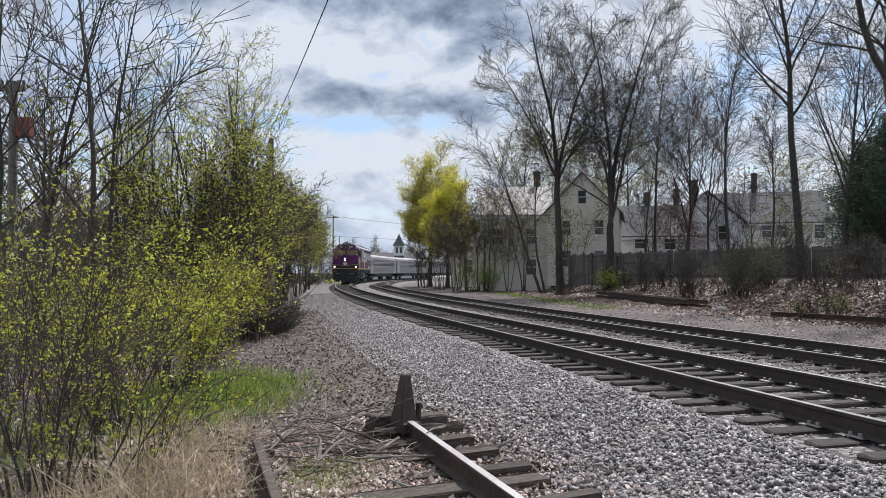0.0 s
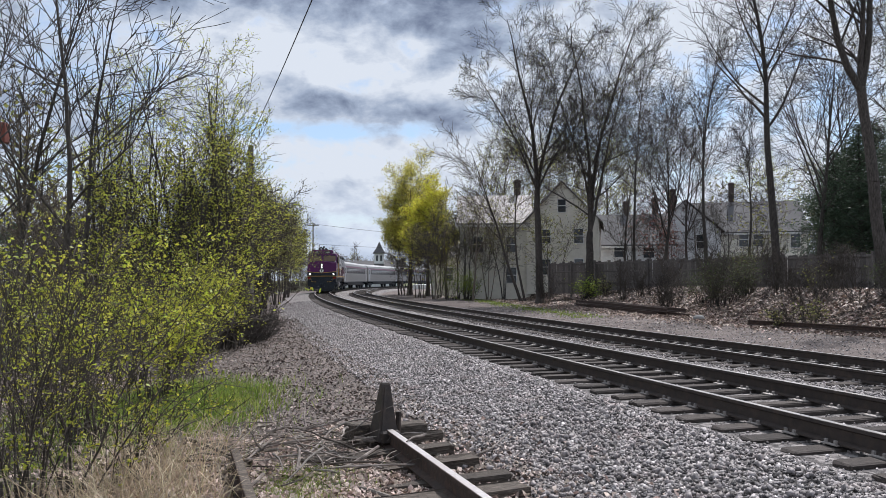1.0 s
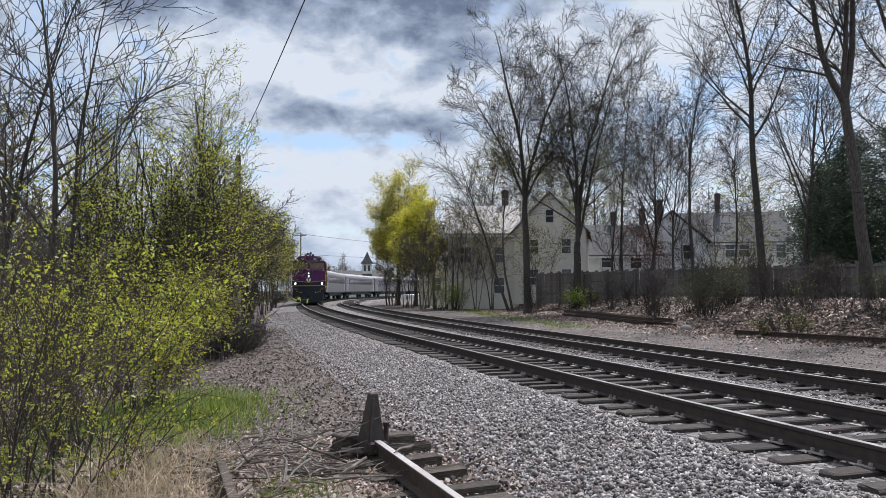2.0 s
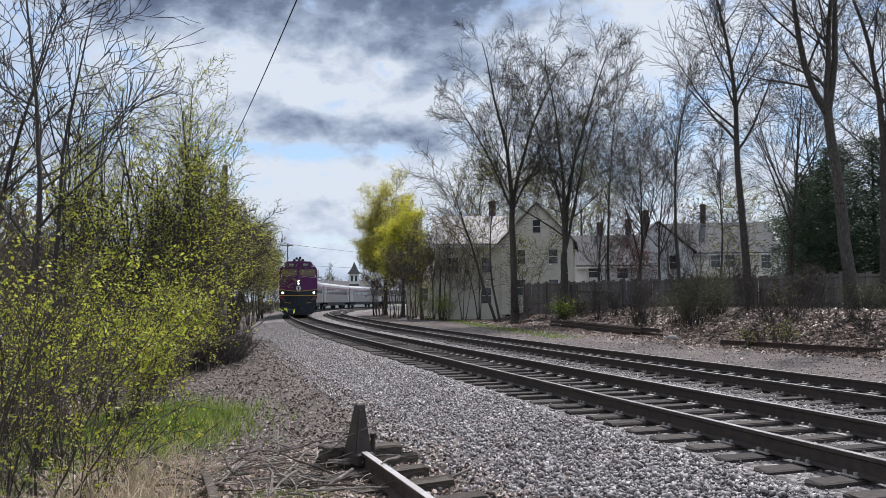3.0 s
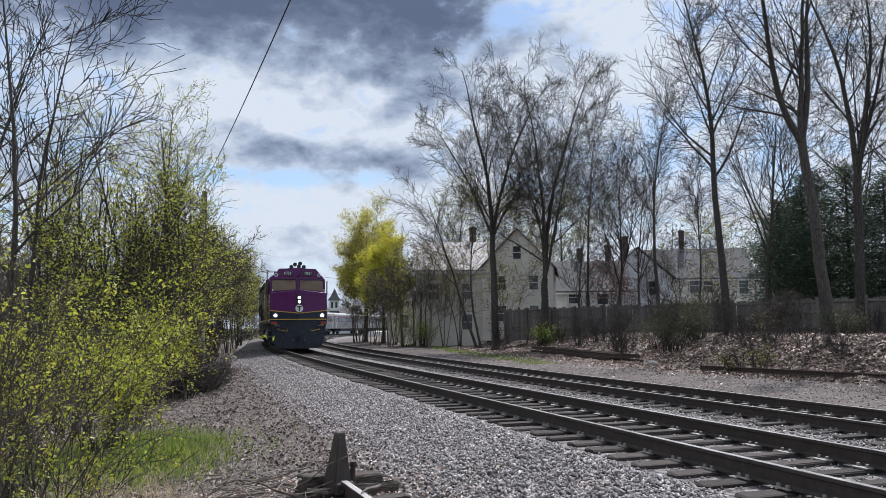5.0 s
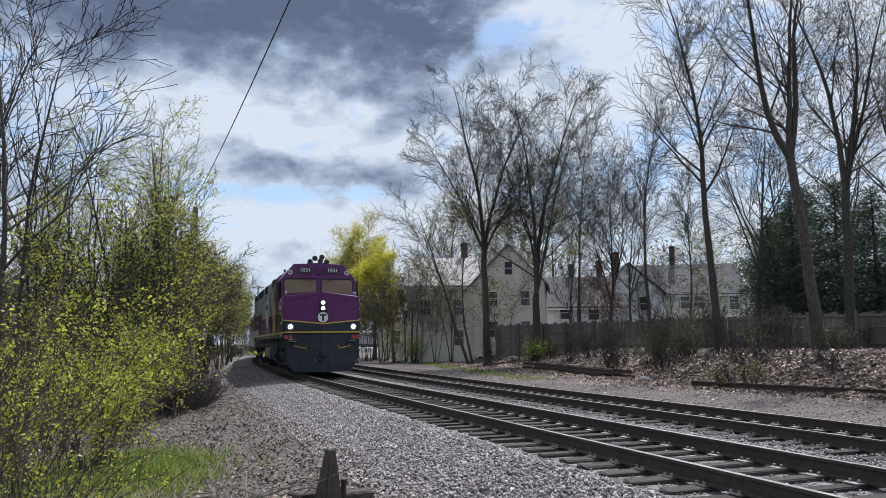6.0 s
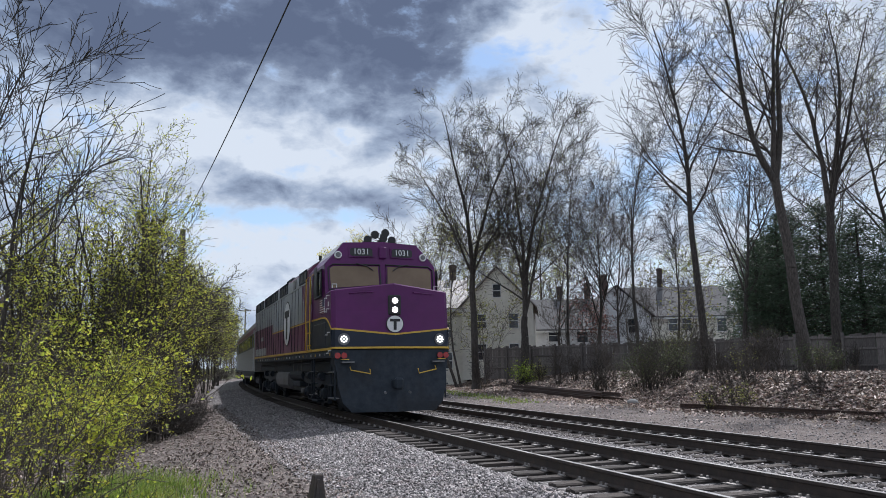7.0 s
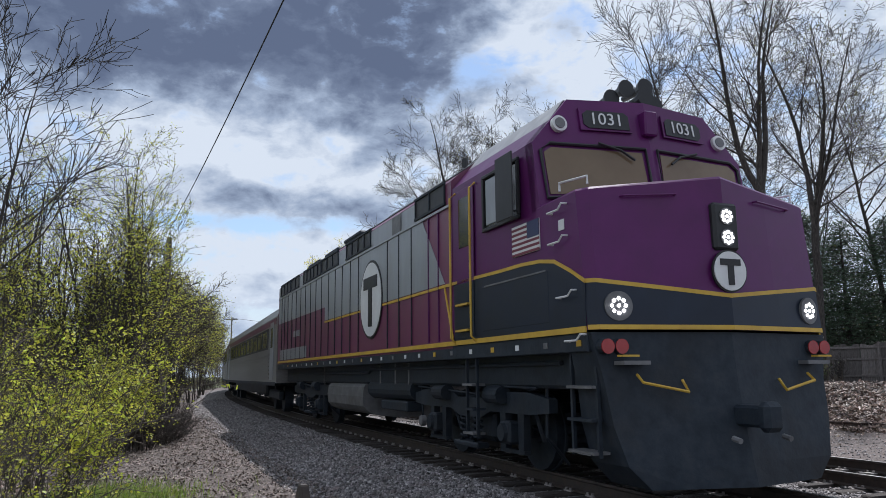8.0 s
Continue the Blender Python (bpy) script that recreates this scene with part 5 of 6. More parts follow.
    for d, w, h in ((2.6, 0.5, 0.10), (5.2, 0.7, 0.12), (8.0, 0.8, 0.12), (11.3, 1.0, 0.10), (14, 0.9, 0.12), (16.5, 0.9, 0.12)):
        part("roof_hatch", Geo().box((-w, d, 4.74), (w, d + 1.6, 4.76 + h), c=0.04), GRIME, loco)
    part("antenna", Geo().tube([(-1.15, 4.2, 4.6), (-1.15, 4.2, 4.75)], 0.05, 8), BLACK, loco)
    # lower front
    us = (-1.52, -1.0, -0.45, 0.0, 0.45, 1.0, 1.52)
    rings = []
    for z, w, out in ((1.70, 1.05, -0.08), (1.2, 0.98, -0.13), (0.75, 0.95, -0.20), (0.35, 0.88, -0.28), (0.12, 0.73, -0.33)):
        ring = [(u * w, out - 0.26 * (1 - abs(u) / 1.52), z) for u in us]
        ring += [(1.52 * w, 0.4, z), (-1.52 * w, 0.4, z)]
        rings.append(ring)
    part("pilot_plow", Geo().sweep(rings), GRIME, loco, "grimy black plow pilot")
    g = Geo().box((-0.11, -0.82, 0.72), (0.11, -0.4, 0.94), c=0.03)
    g.box((-0.15, -0.92, 0.68), (0.09, -0.76, 0.98), c=0.05)
    part("coupler", g, GRIME, loco)
    for k in (-0.35, 0.3):
        part("air_cock", Geo().tube([(k, -0.66, 0.62), (k, -0.76, 0.6)], 0.03, 8), GREY_STEEL, loco)
    # underframe
    part("underframe", Geo().box((-1.3, 0.3, 1.1), (1.3, LONG - 0.2, 1.64), c=0.04), GRIME, loco)
    ring = [(1.35 * math.copysign(abs(math.cos(a)) ** 0.6, math.cos(a)), 0.82 + 0.46 * math.copysign(abs(math.sin(a)) ** 0.6, math.sin(a))) for a in [2 * math.pi * k / 24 for k in range(24)]]
    part("fuel_tank", Geo().sweep([[(u, d, z) for u, z in ring] for d in (9.6, 13.0)]), GREY_STEEL, loco, "grey rounded fuel tank")
    for side in (-1, 1):
        part("air_reservoir", Geo().tube([(side * 1.15, 6.4, 1.0), (side * 1.15, 9.2, 1.0)], 0.2, 14), GRIME, loco)
        part("battery_box", Geo().box((side * 1.22 - 0.16, 6.5, 0.62), (side * 1.22 + 0.16, 8.1, 0.80), c=0.02), GRIME, loco)
        part("train_pipe", Geo().tube([(side * 1.33, 1.0, 1.40), (side * 1.33, 9.0, 1.40), (side * 1.33, 9.2, 1.34), (side * 1.33, 18.5, 1.34)], 0.03, 8), GRIME, loco)
        for d in (6.6, 7.4, 8.4, 13.6):
            part("drop_pipe", Geo().tube([(side * 1.3, d, 1.5), (side * 1.3, d, 1.1), (side * 1.2, d + 0.1, 0.95)], 0.022, 6), GREY_STEEL, loco)
        part("speed_recorder", Geo().tube([(side * 1.38, 5.53, 0.52), (side * 1.46, 5.53, 0.52)], 0.09, 12), GREY_STEEL, loco)
    rolling = bogie(loco, 3.9, (-1.37, 1.37), 0.508, GRIME) + bogie(loco, 15.6, (-1.37, 1.37), 0.508, GRIME)
    return loco, rolling


def build_coach():
    coach = tagged(new("passenger_coach"), "silver-grey single-level passenger coach with a dark window band", "railway coach", "coaches")
    L, w = 25.5, 1.52
    sec = [(-w, 1.05), (-w, 3.35), (-1.42, 3.62), (-1.05, 3.85), (-0.5, 3.97), (0, 4.0), (0.5, 3.97), (1.05, 3.85), (1.42, 3.62), (w, 3.35), (w, 1.05)]
    part("body", Geo().sweep([[(u, d, z) for u, z in sec] for d in (0.0, L)]), STAINLESS, coach)
    g = Geo()
    strip([((u * 1.004, 0.0, z + 0.006), (u * 1.004, L, z + 0.006)) for u, z in sec[2:9]], (0, 0, 0.012), g)
    part("roof", g, ROOF, coach, "pale grey ribbed roof")
    for side in (-1, 1):
        x = side * (w + 0.002)
        def slab(name, d0, d1, z0, z1, t, mat, parent=coach, label=""):
            return part(name, Geo().box((min(x, x + side * t), d0, z0), (max(x, x + side * t), d1, z1)), mat, parent, label)
        band = slab("window_band", 2.6, L - 2.6, 2.28, 3.05, 0.008, BLACK, label="dark window band")
        for k in range(11):
            d = 3.1 + k * 1.78
            slab("pane", d, d + 1.3, 2.36, 2.97, 0.016, DARKGLASS, band)
        slab("stripe", 0.3, L - 0.3, 3.10, 3.30, 0.010, MAROON, label="maroon stripe under the roof")
        for k in range(7):
            slab("flute", 2.2, L - 2.2, 1.2 + k * 0.14, 1.25 + k * 0.14, 0.02, STAINLESS)
        for d in (0.9, L - 1.9):
            dr = slab("door", d, d + 1.0, 1.15, 3.2, 0.018, SILVER, label="end door")
            slab("door_window", d + 0.2, d + 0.8, 2.3, 3.0, 0.026, DARKGLASS, dr)
        slab("skirt", 0.2, L - 0.2, 0.95, 1.08, 0.01, GRIME)
    part("underframe", Geo().box((-1.3, 4.8, 0.55), (1.3, L - 4.8, 1.06), c=0.06), GRIME, coach)
    for d in (-0.25, L):
        part("gangway", Geo().box((-0.55, d, 1.1), (0.55, d + 0.25, 3.5), c=0.04), BLACK, coach)
    for side in (-1, 1):
        for d in (3.1, L - 3.1):
            g = Geo().box((side * 1.1 - 0.1, d - 1.6, 0.42), (side * 1.1 + 0.1, d + 1.6, 0.78), c=0.06)
            for a in (-1.25, 1.25):
                g.tube([(side * 0.7, d + a, 0.46), (side * 1.0, d + a, 0.46)], 0.46, 20)
            part("truck", g, GRIME, coach)
    return coach


LOCO, ROLLING = build_locomotive()
COACH = build_coach()
COACHES = [COACH] + [copy_thing(COACH, Matrix()) for _ in range(5)]


def run(t):
    """How far up the line the locomotive's front stands."""
    q = 8.0 - t
    return 8.44 + 12.85 * q - 0.10 * q * q - 0.0175 * q ** 3


def stand(s, near, far):
    """Pose of a vehicle whose front is at run s and whose trucks are near and far behind it."""
    x0, y0, _ = on_line(s + near)
    x1, y1, _ = on_line(s + far)
    a = math.atan2(-(x1 - x0), y1 - y0)
    return pose(x0 + near * math.sin(a), y0 - near * math.cos(a), 0, 0, 0, math.degrees(a))


# ---- the old siding in the foreground ----
def siding_at(run_, o):
    """Place on the abandoned siding: run_ metres from its stop towards the camera, o to the right of its near rail."""
    fx, fy = math.sin(SIDE_DIR), -math.cos(SIDE_DIR)
    return -0.42 + fx * run_ + math.cos(SIDE_DIR) * o, 7.95 + fy * run_ + math.sin(SIDE_DIR) * o


def build_siding():
    track = tagged(new("disused_siding"), "disused siding with rusty rails on rotten half-buried ties", "railway track")
    for o, a in ((0.0, -0.1), (-1.51, 0.6)):
        st = []
        for k in range(20):
            x, y = siding_at(a + k * 0.5, o)
            st.append((x, y, -0.205 if o == 0 else -0.215, SIDE_DIR))
        rail("rail", track, st, RUST_RAIL, RUST_TOP if o == 0 else OLD_TIE)
    rng = random.Random(8)
    for k in range(15):
        x, y = siding_at(-0.1 + k * 0.56 + rng.uniform(-0.05, 0.05), -0.58 + rng.uniform(-0.12, 0.12))
        ob = new("tie", tie_mesh(rng.uniform(2.2, 2.55), 40 + k, OLD_TIE, 0.016))
        ob.parent = track
        ob.matrix_basis = Matrix.Translation((x, y, -0.385 + rng.uniform(-0.02, 0.02))) @ Matrix.Rotation(SIDE_DIR + rng.uniform(-0.06, 0.06), 4, "Z") @ Matrix.Rotation(-0.05 + rng.uniform(-0.02, 0.02), 4, "Y")


def build_stop():
    stop = tagged(new("wheel_stop"), "dark steel wheel stop bolted on the end of the old rail", "wheel stop")
    x, y = siding_at(0.12, 0.0)
    stop.matrix_basis = Matrix.Translation((x, y, -0.21)) @ Matrix.Rotation(SIDE_DIR, 4, "Z")
    g = Geo().sweep([[(-0.13, -0.19, -0.10), (0.085, -0.19, -0.10), (0.085, 0.20, -0.10), (-0.13, 0.20, -0.10)], [(-0.075, -0.10, 0.16), (0.062, -0.10, 0.16), (0.062, 0.16, 0.16), (-0.075, 0.16, 0.16)],
                     [(-0.032, -0.01, 0.43), (0.045, -0.01, 0.43), (0.045, 0.10, 0.43), (-0.032, 0.10, 0.43)], [(-0.022, 0.0, 0.445), (0.036, 0.0, 0.445), (0.036, 0.09, 0.445), (-0.022, 0.09, 0.445)]])
    g.plate([(-0.10, -0.21, -0.08), (-0.07, -0.21, -0.08), (0.01, -0.03, 0.40), (-0.015, -0.03, 0.40)], (0, 0.03, 0))
    part("upright", g, RAIL_SIDE, stop)
    part("clamp", Geo().box((-0.10, -0.22, -0.13), (0.10, 0.18, 0.0), c=0.02), RAIL_SIDE, stop)
    part("bolt", Geo().tube([(0.13, 0.02, -0.10), (0.14, 0.02, 0.13)], [0.035, 0.025], 8), RAIL_SIDE, stop)
    part("bolt_head", Geo().tube([(0.14, 0.02, 0.10), (0.14, 0.02, 0.15)], 0.03, 6), RAIL_SIDE, stop)
    beam = tagged(new("timber_block"), "short weathered timber lying behind the wheel stop", "timber", "loose timbers")
    x, y = siding_at(-0.22, 0.25)
    beam.location = (x, y, -0.31)
    beam.rotation_euler = (0, 0, SIDE_DIR + 0.05)
    g = Geo().box((-0.35, -0.1, -0.1), (0.28, 0.1, 0.07), c=0.02)
    part("timber", g, OLD_TIE, beam)
    block = tagged(new("timber_block"), "pale-topped timber stub beside the wheel stop", "timber", "loose timbers")
    x, y = siding_at(-0.12, -0.24)
    block.location, block.rotation_euler = (x, y, -0.24), (0.1, 0.12, SIDE_DIR + 0.8)
    part("timber", Geo().box((-0.16, -0.07, -0.14), (0.16, 0.07, 0.05), c=0.015), OLD_TIE, block)


def stick_piece(rng, x, y, z, length, r, lift):
    a = rng.uniform(0, 2 * math.pi)
    pts, p = [], Vector((x, y, z))
    d = Vector((math.cos(a), math.sin(a), lift))
    for k in range(5):
        pts.append(tuple(p))
        d = (d + Vector((rng.uniform(-0.35, 0.35), rng.uniform(-0.35, 0.35), rng.uniform(-0.25, 0.15)))).normalized()
        p = p + d * length / 4
        p.z = max(p.z, ground_at(p.x, p.y) + r)
    return pts, [r, r * 0.9, r * 0.75, r * 0.6, r * 0.35]


def build_sticks():
    rng = random.Random(21)
    pile = tagged(new("brushwood_pile"), "heap of dead grey branches by the wheel stop", "branches")
    small = Geo()
    for k in range(230):
        x, y = siding_at(rng.gauss(0.1, 0.55), rng.gauss(-0.85, 0.5))
        z = ground_at(x, y) + abs(rng.gauss(0.05, 0.09))
        big = k < 90
        pts, r = stick_piece(rng, x, y, z, rng.uniform(0.4, 1.0) if big else rng.uniform(0.25, 0.7), rng.uniform(0.006, 0.017) if big else 0.004, rng.uniform(-0.1, 0.35))
        if big:
            part("branch", Geo().tube(pts, r, 6), STICK if k % 2 else OLD_TIE if k % 4 else POLE, pile)
        else:
            small.tube(pts, r, 4)
    tagged(part("twig_growth", small, STICK, pile), kind="stuff")
    for k, (a, o, length) in enumerate([(2.1, 0.0, 1.0), (1.5, -0.9, 1.1), (2.6, -0.4, 0.8), (1.0, 0.7, 1.2), (0.9, 0.55, 1.0), (1.1, 0.6, 1.3), (-0.6, 0.5, 0.5), (1.9, -1.0, 0.9)]):
        x, y = siding_at(a, o - 0.35)
        pts, r = stick_piece(rng, x, y, ground_at(x, y) + 0.03, length, 0.022 if k in (0, 6) else 0.012, 0.0)
        st = tagged(new("fallen_branch"), "bare fallen branch lying on the ground", "branch", "fallen branches")
        part("branch", Geo().tube(pts, r, 6), POLE if k == 0 else STICK, st)
    litter = Geo()
    for k in range(900):
        y = rng.uniform(9, 26)
        o = rng.uniform(-6.6, -3.6)
        xc, th = float(np.interp(y, LINE[:, 2], LINE[:, 1])), 0.24
        x = xc + o / math.cos(th)
        pts, r = stick_piece(rng, x, y, ground_at(x, y) + 0.008, rng.uniform(0.1, 0.45), rng.uniform(0.003, 0.009), 0.02)
        litter.tube(pts[:3], r[:3], 3, caps=False)
    tagged(part("twig_litter", litter, STICK), "small dead twigs scattered on the dirt", "twigs", kind="stuff")


def flat_leaves(name, x, y, size, mat, rng, label):
    """Dead leaves lying loosely on the ground."""
    k = len(x)
    z = height(x, y) + rng.uniform(0.0, 0.03, k)
    at = np.stack([x, y, z], 1)
    a = rng.uniform(0, 2 * np.pi, k)
    d = np.stack([np.cos(a), np.sin(a), rng.normal(0, 0.5, k)], 1)
    e = np.stack([-np.sin(a), np.cos(a), rng.normal(0, 0.5, k)], 1)
    s = (size * rng.uniform(0.5, 1.3, k))[:, None]
    v = np.stack([at - s * 0.5 * d, at + s * 0.35 * e + [0, 0, 0.012], at + s * 0.5 * d, at - s * 0.35 * e + [0, 0, 0.012]], 1).reshape(-1, 3)
    tagged(new(name, raw_mesh(name, v, (np.arange(k) * 4)[:, None] + np.arange(4)[None], mat)), label, "leaves", kind="stuff")


def build_litter():
    rng = np.random.default_rng(5)
    n = 80000
    y = 17 + 49 * rng.uniform(0, 1, n) ** 1.5
    o = litter_foot(y) + rng.gamma(1.3, 2.4, n) - 0.2
    xc, th = np.interp(y, LINE[:, 2], LINE[:, 1]), np.interp(y, LINE[:, 2], LINE[:, 3])
    x = xc + o / np.cos(th)
    flat_leaves("leaf_litter", x, y, 0.13, LITTER, rng, "pale brown dead leaves covering the bank")
    n = 24000
    r = rng.uniform(-1.0, 3.6, n)
    o = rng.normal(-0.9, 0.75, n)
    x = -0.42 + math.sin(SIDE_DIR) * r + math.cos(SIDE_DIR) * o
    y = 7.95 - math.cos(SIDE_DIR) * r + math.sin(SIDE_DIR) * o
    flat_leaves("leaf_litter", x, y, 0.055, LITTER_PALE, rng, "dead leaves scattered between the old rails")
    n = 2200
    y = rng.uniform(14, 50, n)
    o = litter_foot(y) - rng.exponential(0.9, n)
    x = np.interp(y, LINE[:, 2], LINE[:, 1]) + o / np.cos(np.interp(y, LINE[:, 2], LINE[:, 3]))
    flat_leaves("leaf_litter", x, y, 0.10, LITTER, rng, "stray dead leaves on the gravel verge")
    n = 26000
    y = 6.5 + 27 * rng.uniform(0, 1, n) ** 1.4
    o = rng.uniform(-7.2, -3.3, n)
    x = np.interp(y, LINE[:, 2], LINE[:, 1]) + o / np.cos(np.interp(y, LINE[:, 2], LINE[:, 3]))
    flat_leaves("wood_chips", x, y, 0.05, CHIP, rng, "dark bark chips and leaf scraps on the dirt strip")
    n = 5000
    y = rng.uniform(4.5, 14, n)
    x = rng.normal(-0.40, 0.09, n) * y
    flat_leaves("leaf_litter", x, y, 0.06, LITTER_PALE, rng, "dead leaves under the shrubs")


def blades(name, x, y, h, w, mat, rng, lean, label, category):
    """Grass blades, each bent once, as one mesh."""
    k = len(x)
    z = height(x, y) - 0.02
    base = np.stack([x, y, z], 1)
    a = rng.uniform(0, 2 * np.pi, k)
    side = np.stack([np.cos(a), np.sin(a), np.zeros(k)], 1) * w
    tilt = rng.normal(0, lean, (k, 2))
    hh = h * rng.uniform(0.5, 1.2, k)
    mid = base + np.stack([tilt[:, 0] * hh * 0.4, tilt[:, 1] * hh * 0.4, hh * 0.6], 1)
    top = base + np.stack([tilt[:, 0] * hh, tilt[:, 1] * hh, hh * (1 - 0.35 * np.minimum(1, np.hypot(*tilt.T)))], 1)
    v = np.stack([base - side, base + side, mid + side * 0.8, mid - side * 0.8, top + side * 0.15, top - side * 0.15], 1).reshape(-1, 3)
    f = np.concatenate([[[0, 1, 2, 3], [3, 2, 4, 5]]], 0)[None] + (np.arange(k) * 6)[:, None, None]
    tagged(new(name, raw_mesh(name, v, f.reshape(-1, 4), mat)), label, category, kind="stuff")


def build_grass():
    rng = np.random.default_rng(9)

    def spot(n, cx, cy, sx, sy):
        return rng.normal(cx, sx, n), rng.normal(cy, sy, n)

    x, y = spot(9000, -3.3, 10.6, 0.55, 1.0)
    blades("grass_patch", x, y, 0.24, 0.005, GRASS, rng, 0.55, "patch of fresh green grass by the shrubs", "grass")
    x, y = spot(2600, -0.98, 6.4, 0.22, 0.5)
    blades("grass_patch", x, y, 0.10, 0.004, GRASS, rng, 0.5, "thin green grass between the old rails", "grass")
    x, y = spot(5000, -4.2, 8.5, 1.1, 1.8)
    blades("grass_patch", x, y, 0.16, 0.005, GRASS, rng, 0.5, "green grass under the leafing shrubs", "grass")
    x, y = spot(520, -2.1, 5.8, 0.30, 0.5)
    blades("dead_grass_tuft", x, y, 0.55, 0.0040, STRAW, rng, 0.95, "tuft of long blond dead grass", "dead grass")
    x, y = spot(300, -2.3, 6.9, 0.3, 0.5)
    blades("dead_grass_tuft", x, y, 0.62, 0.0045, STRAW, rng, 0.6, "tuft of long blond dead grass", "dead grass")
    x, y = spot(450, -2.9, 5.6, 0.5, 0.5)
    blades("dead_grass_tuft", x, y, 0.35, 0.0035, STRAW, rng, 0.5, "dead grass at the foot of the shrub", "dead grass")
    yy = rng.uniform(34, 75, 3200)
    o = bank_foot(yy) - 1.0 + rng.normal(0, 0.5, 3200)
    xx = np.interp(yy, LINE[:, 2], LINE[:, 1]) + o * 1.02
    blades("grass_verge", xx, yy, 0.12, 0.02, GRASS, rng, 0.5, "thin green grass along the gravel verge", "grass")


def build_fence():
    fence = tagged(new("board_fence"), "long weathered brown board fence behind the bank", "fence")
    rng = random.Random(3)
    a, b = Vector((9.6, 58.0)), Vector((26.5, 31.5))
    ln = (b - a).length
    d = (b - a).normalized()
    turn = Matrix.Rotation(math.atan2(d.y, d.x), 4, "Z")
    boards = [Geo().box((-0.148, -0.012, -0.5), (0.148, 0.012, 1.75 + 0.05 * k), c=0.006).mesh("board", FENCE) for k in range(3)]
    n = int(ln / 0.305)
    for k in range(n):
        p = a + d * (k * 0.305)
        ob = new("board", boards[k % 3])
        ob.parent = fence
        ob.matrix_basis = Matrix.Translation((p.x, p.y, 0.72 + rng.uniform(-0.02, 0.02))) @ turn @ Matrix.Rotation(rng.uniform(-0.012, 0.012), 4, "Y")
    post = Geo().box((-0.06, -0.14, -0.9), (0.06, -0.02, 1.9), c=0.01).mesh("post", FENCE)
    bar = Geo().box((-1.2, -0.06, -0.04), (1.2, -0.015, 0.05), c=0.008).mesh("rail_board", FENCE)
    for k in range(int(ln / 2.4)):
        p = a + d * (k * 2.4)
        ob = new("post", post)
        ob.parent, ob.matrix_basis = fence, Matrix.Translation((p.x, p.y, 0.72)) @ turn
        for z in (0.3, 1.1, 1.65):
            q = p + d * 1.2
            ob = new("rail_board", bar)
            ob.parent, ob.matrix_basis = fence, Matrix.Translation((q.x, q.y, 0.72 + z)) @ turn


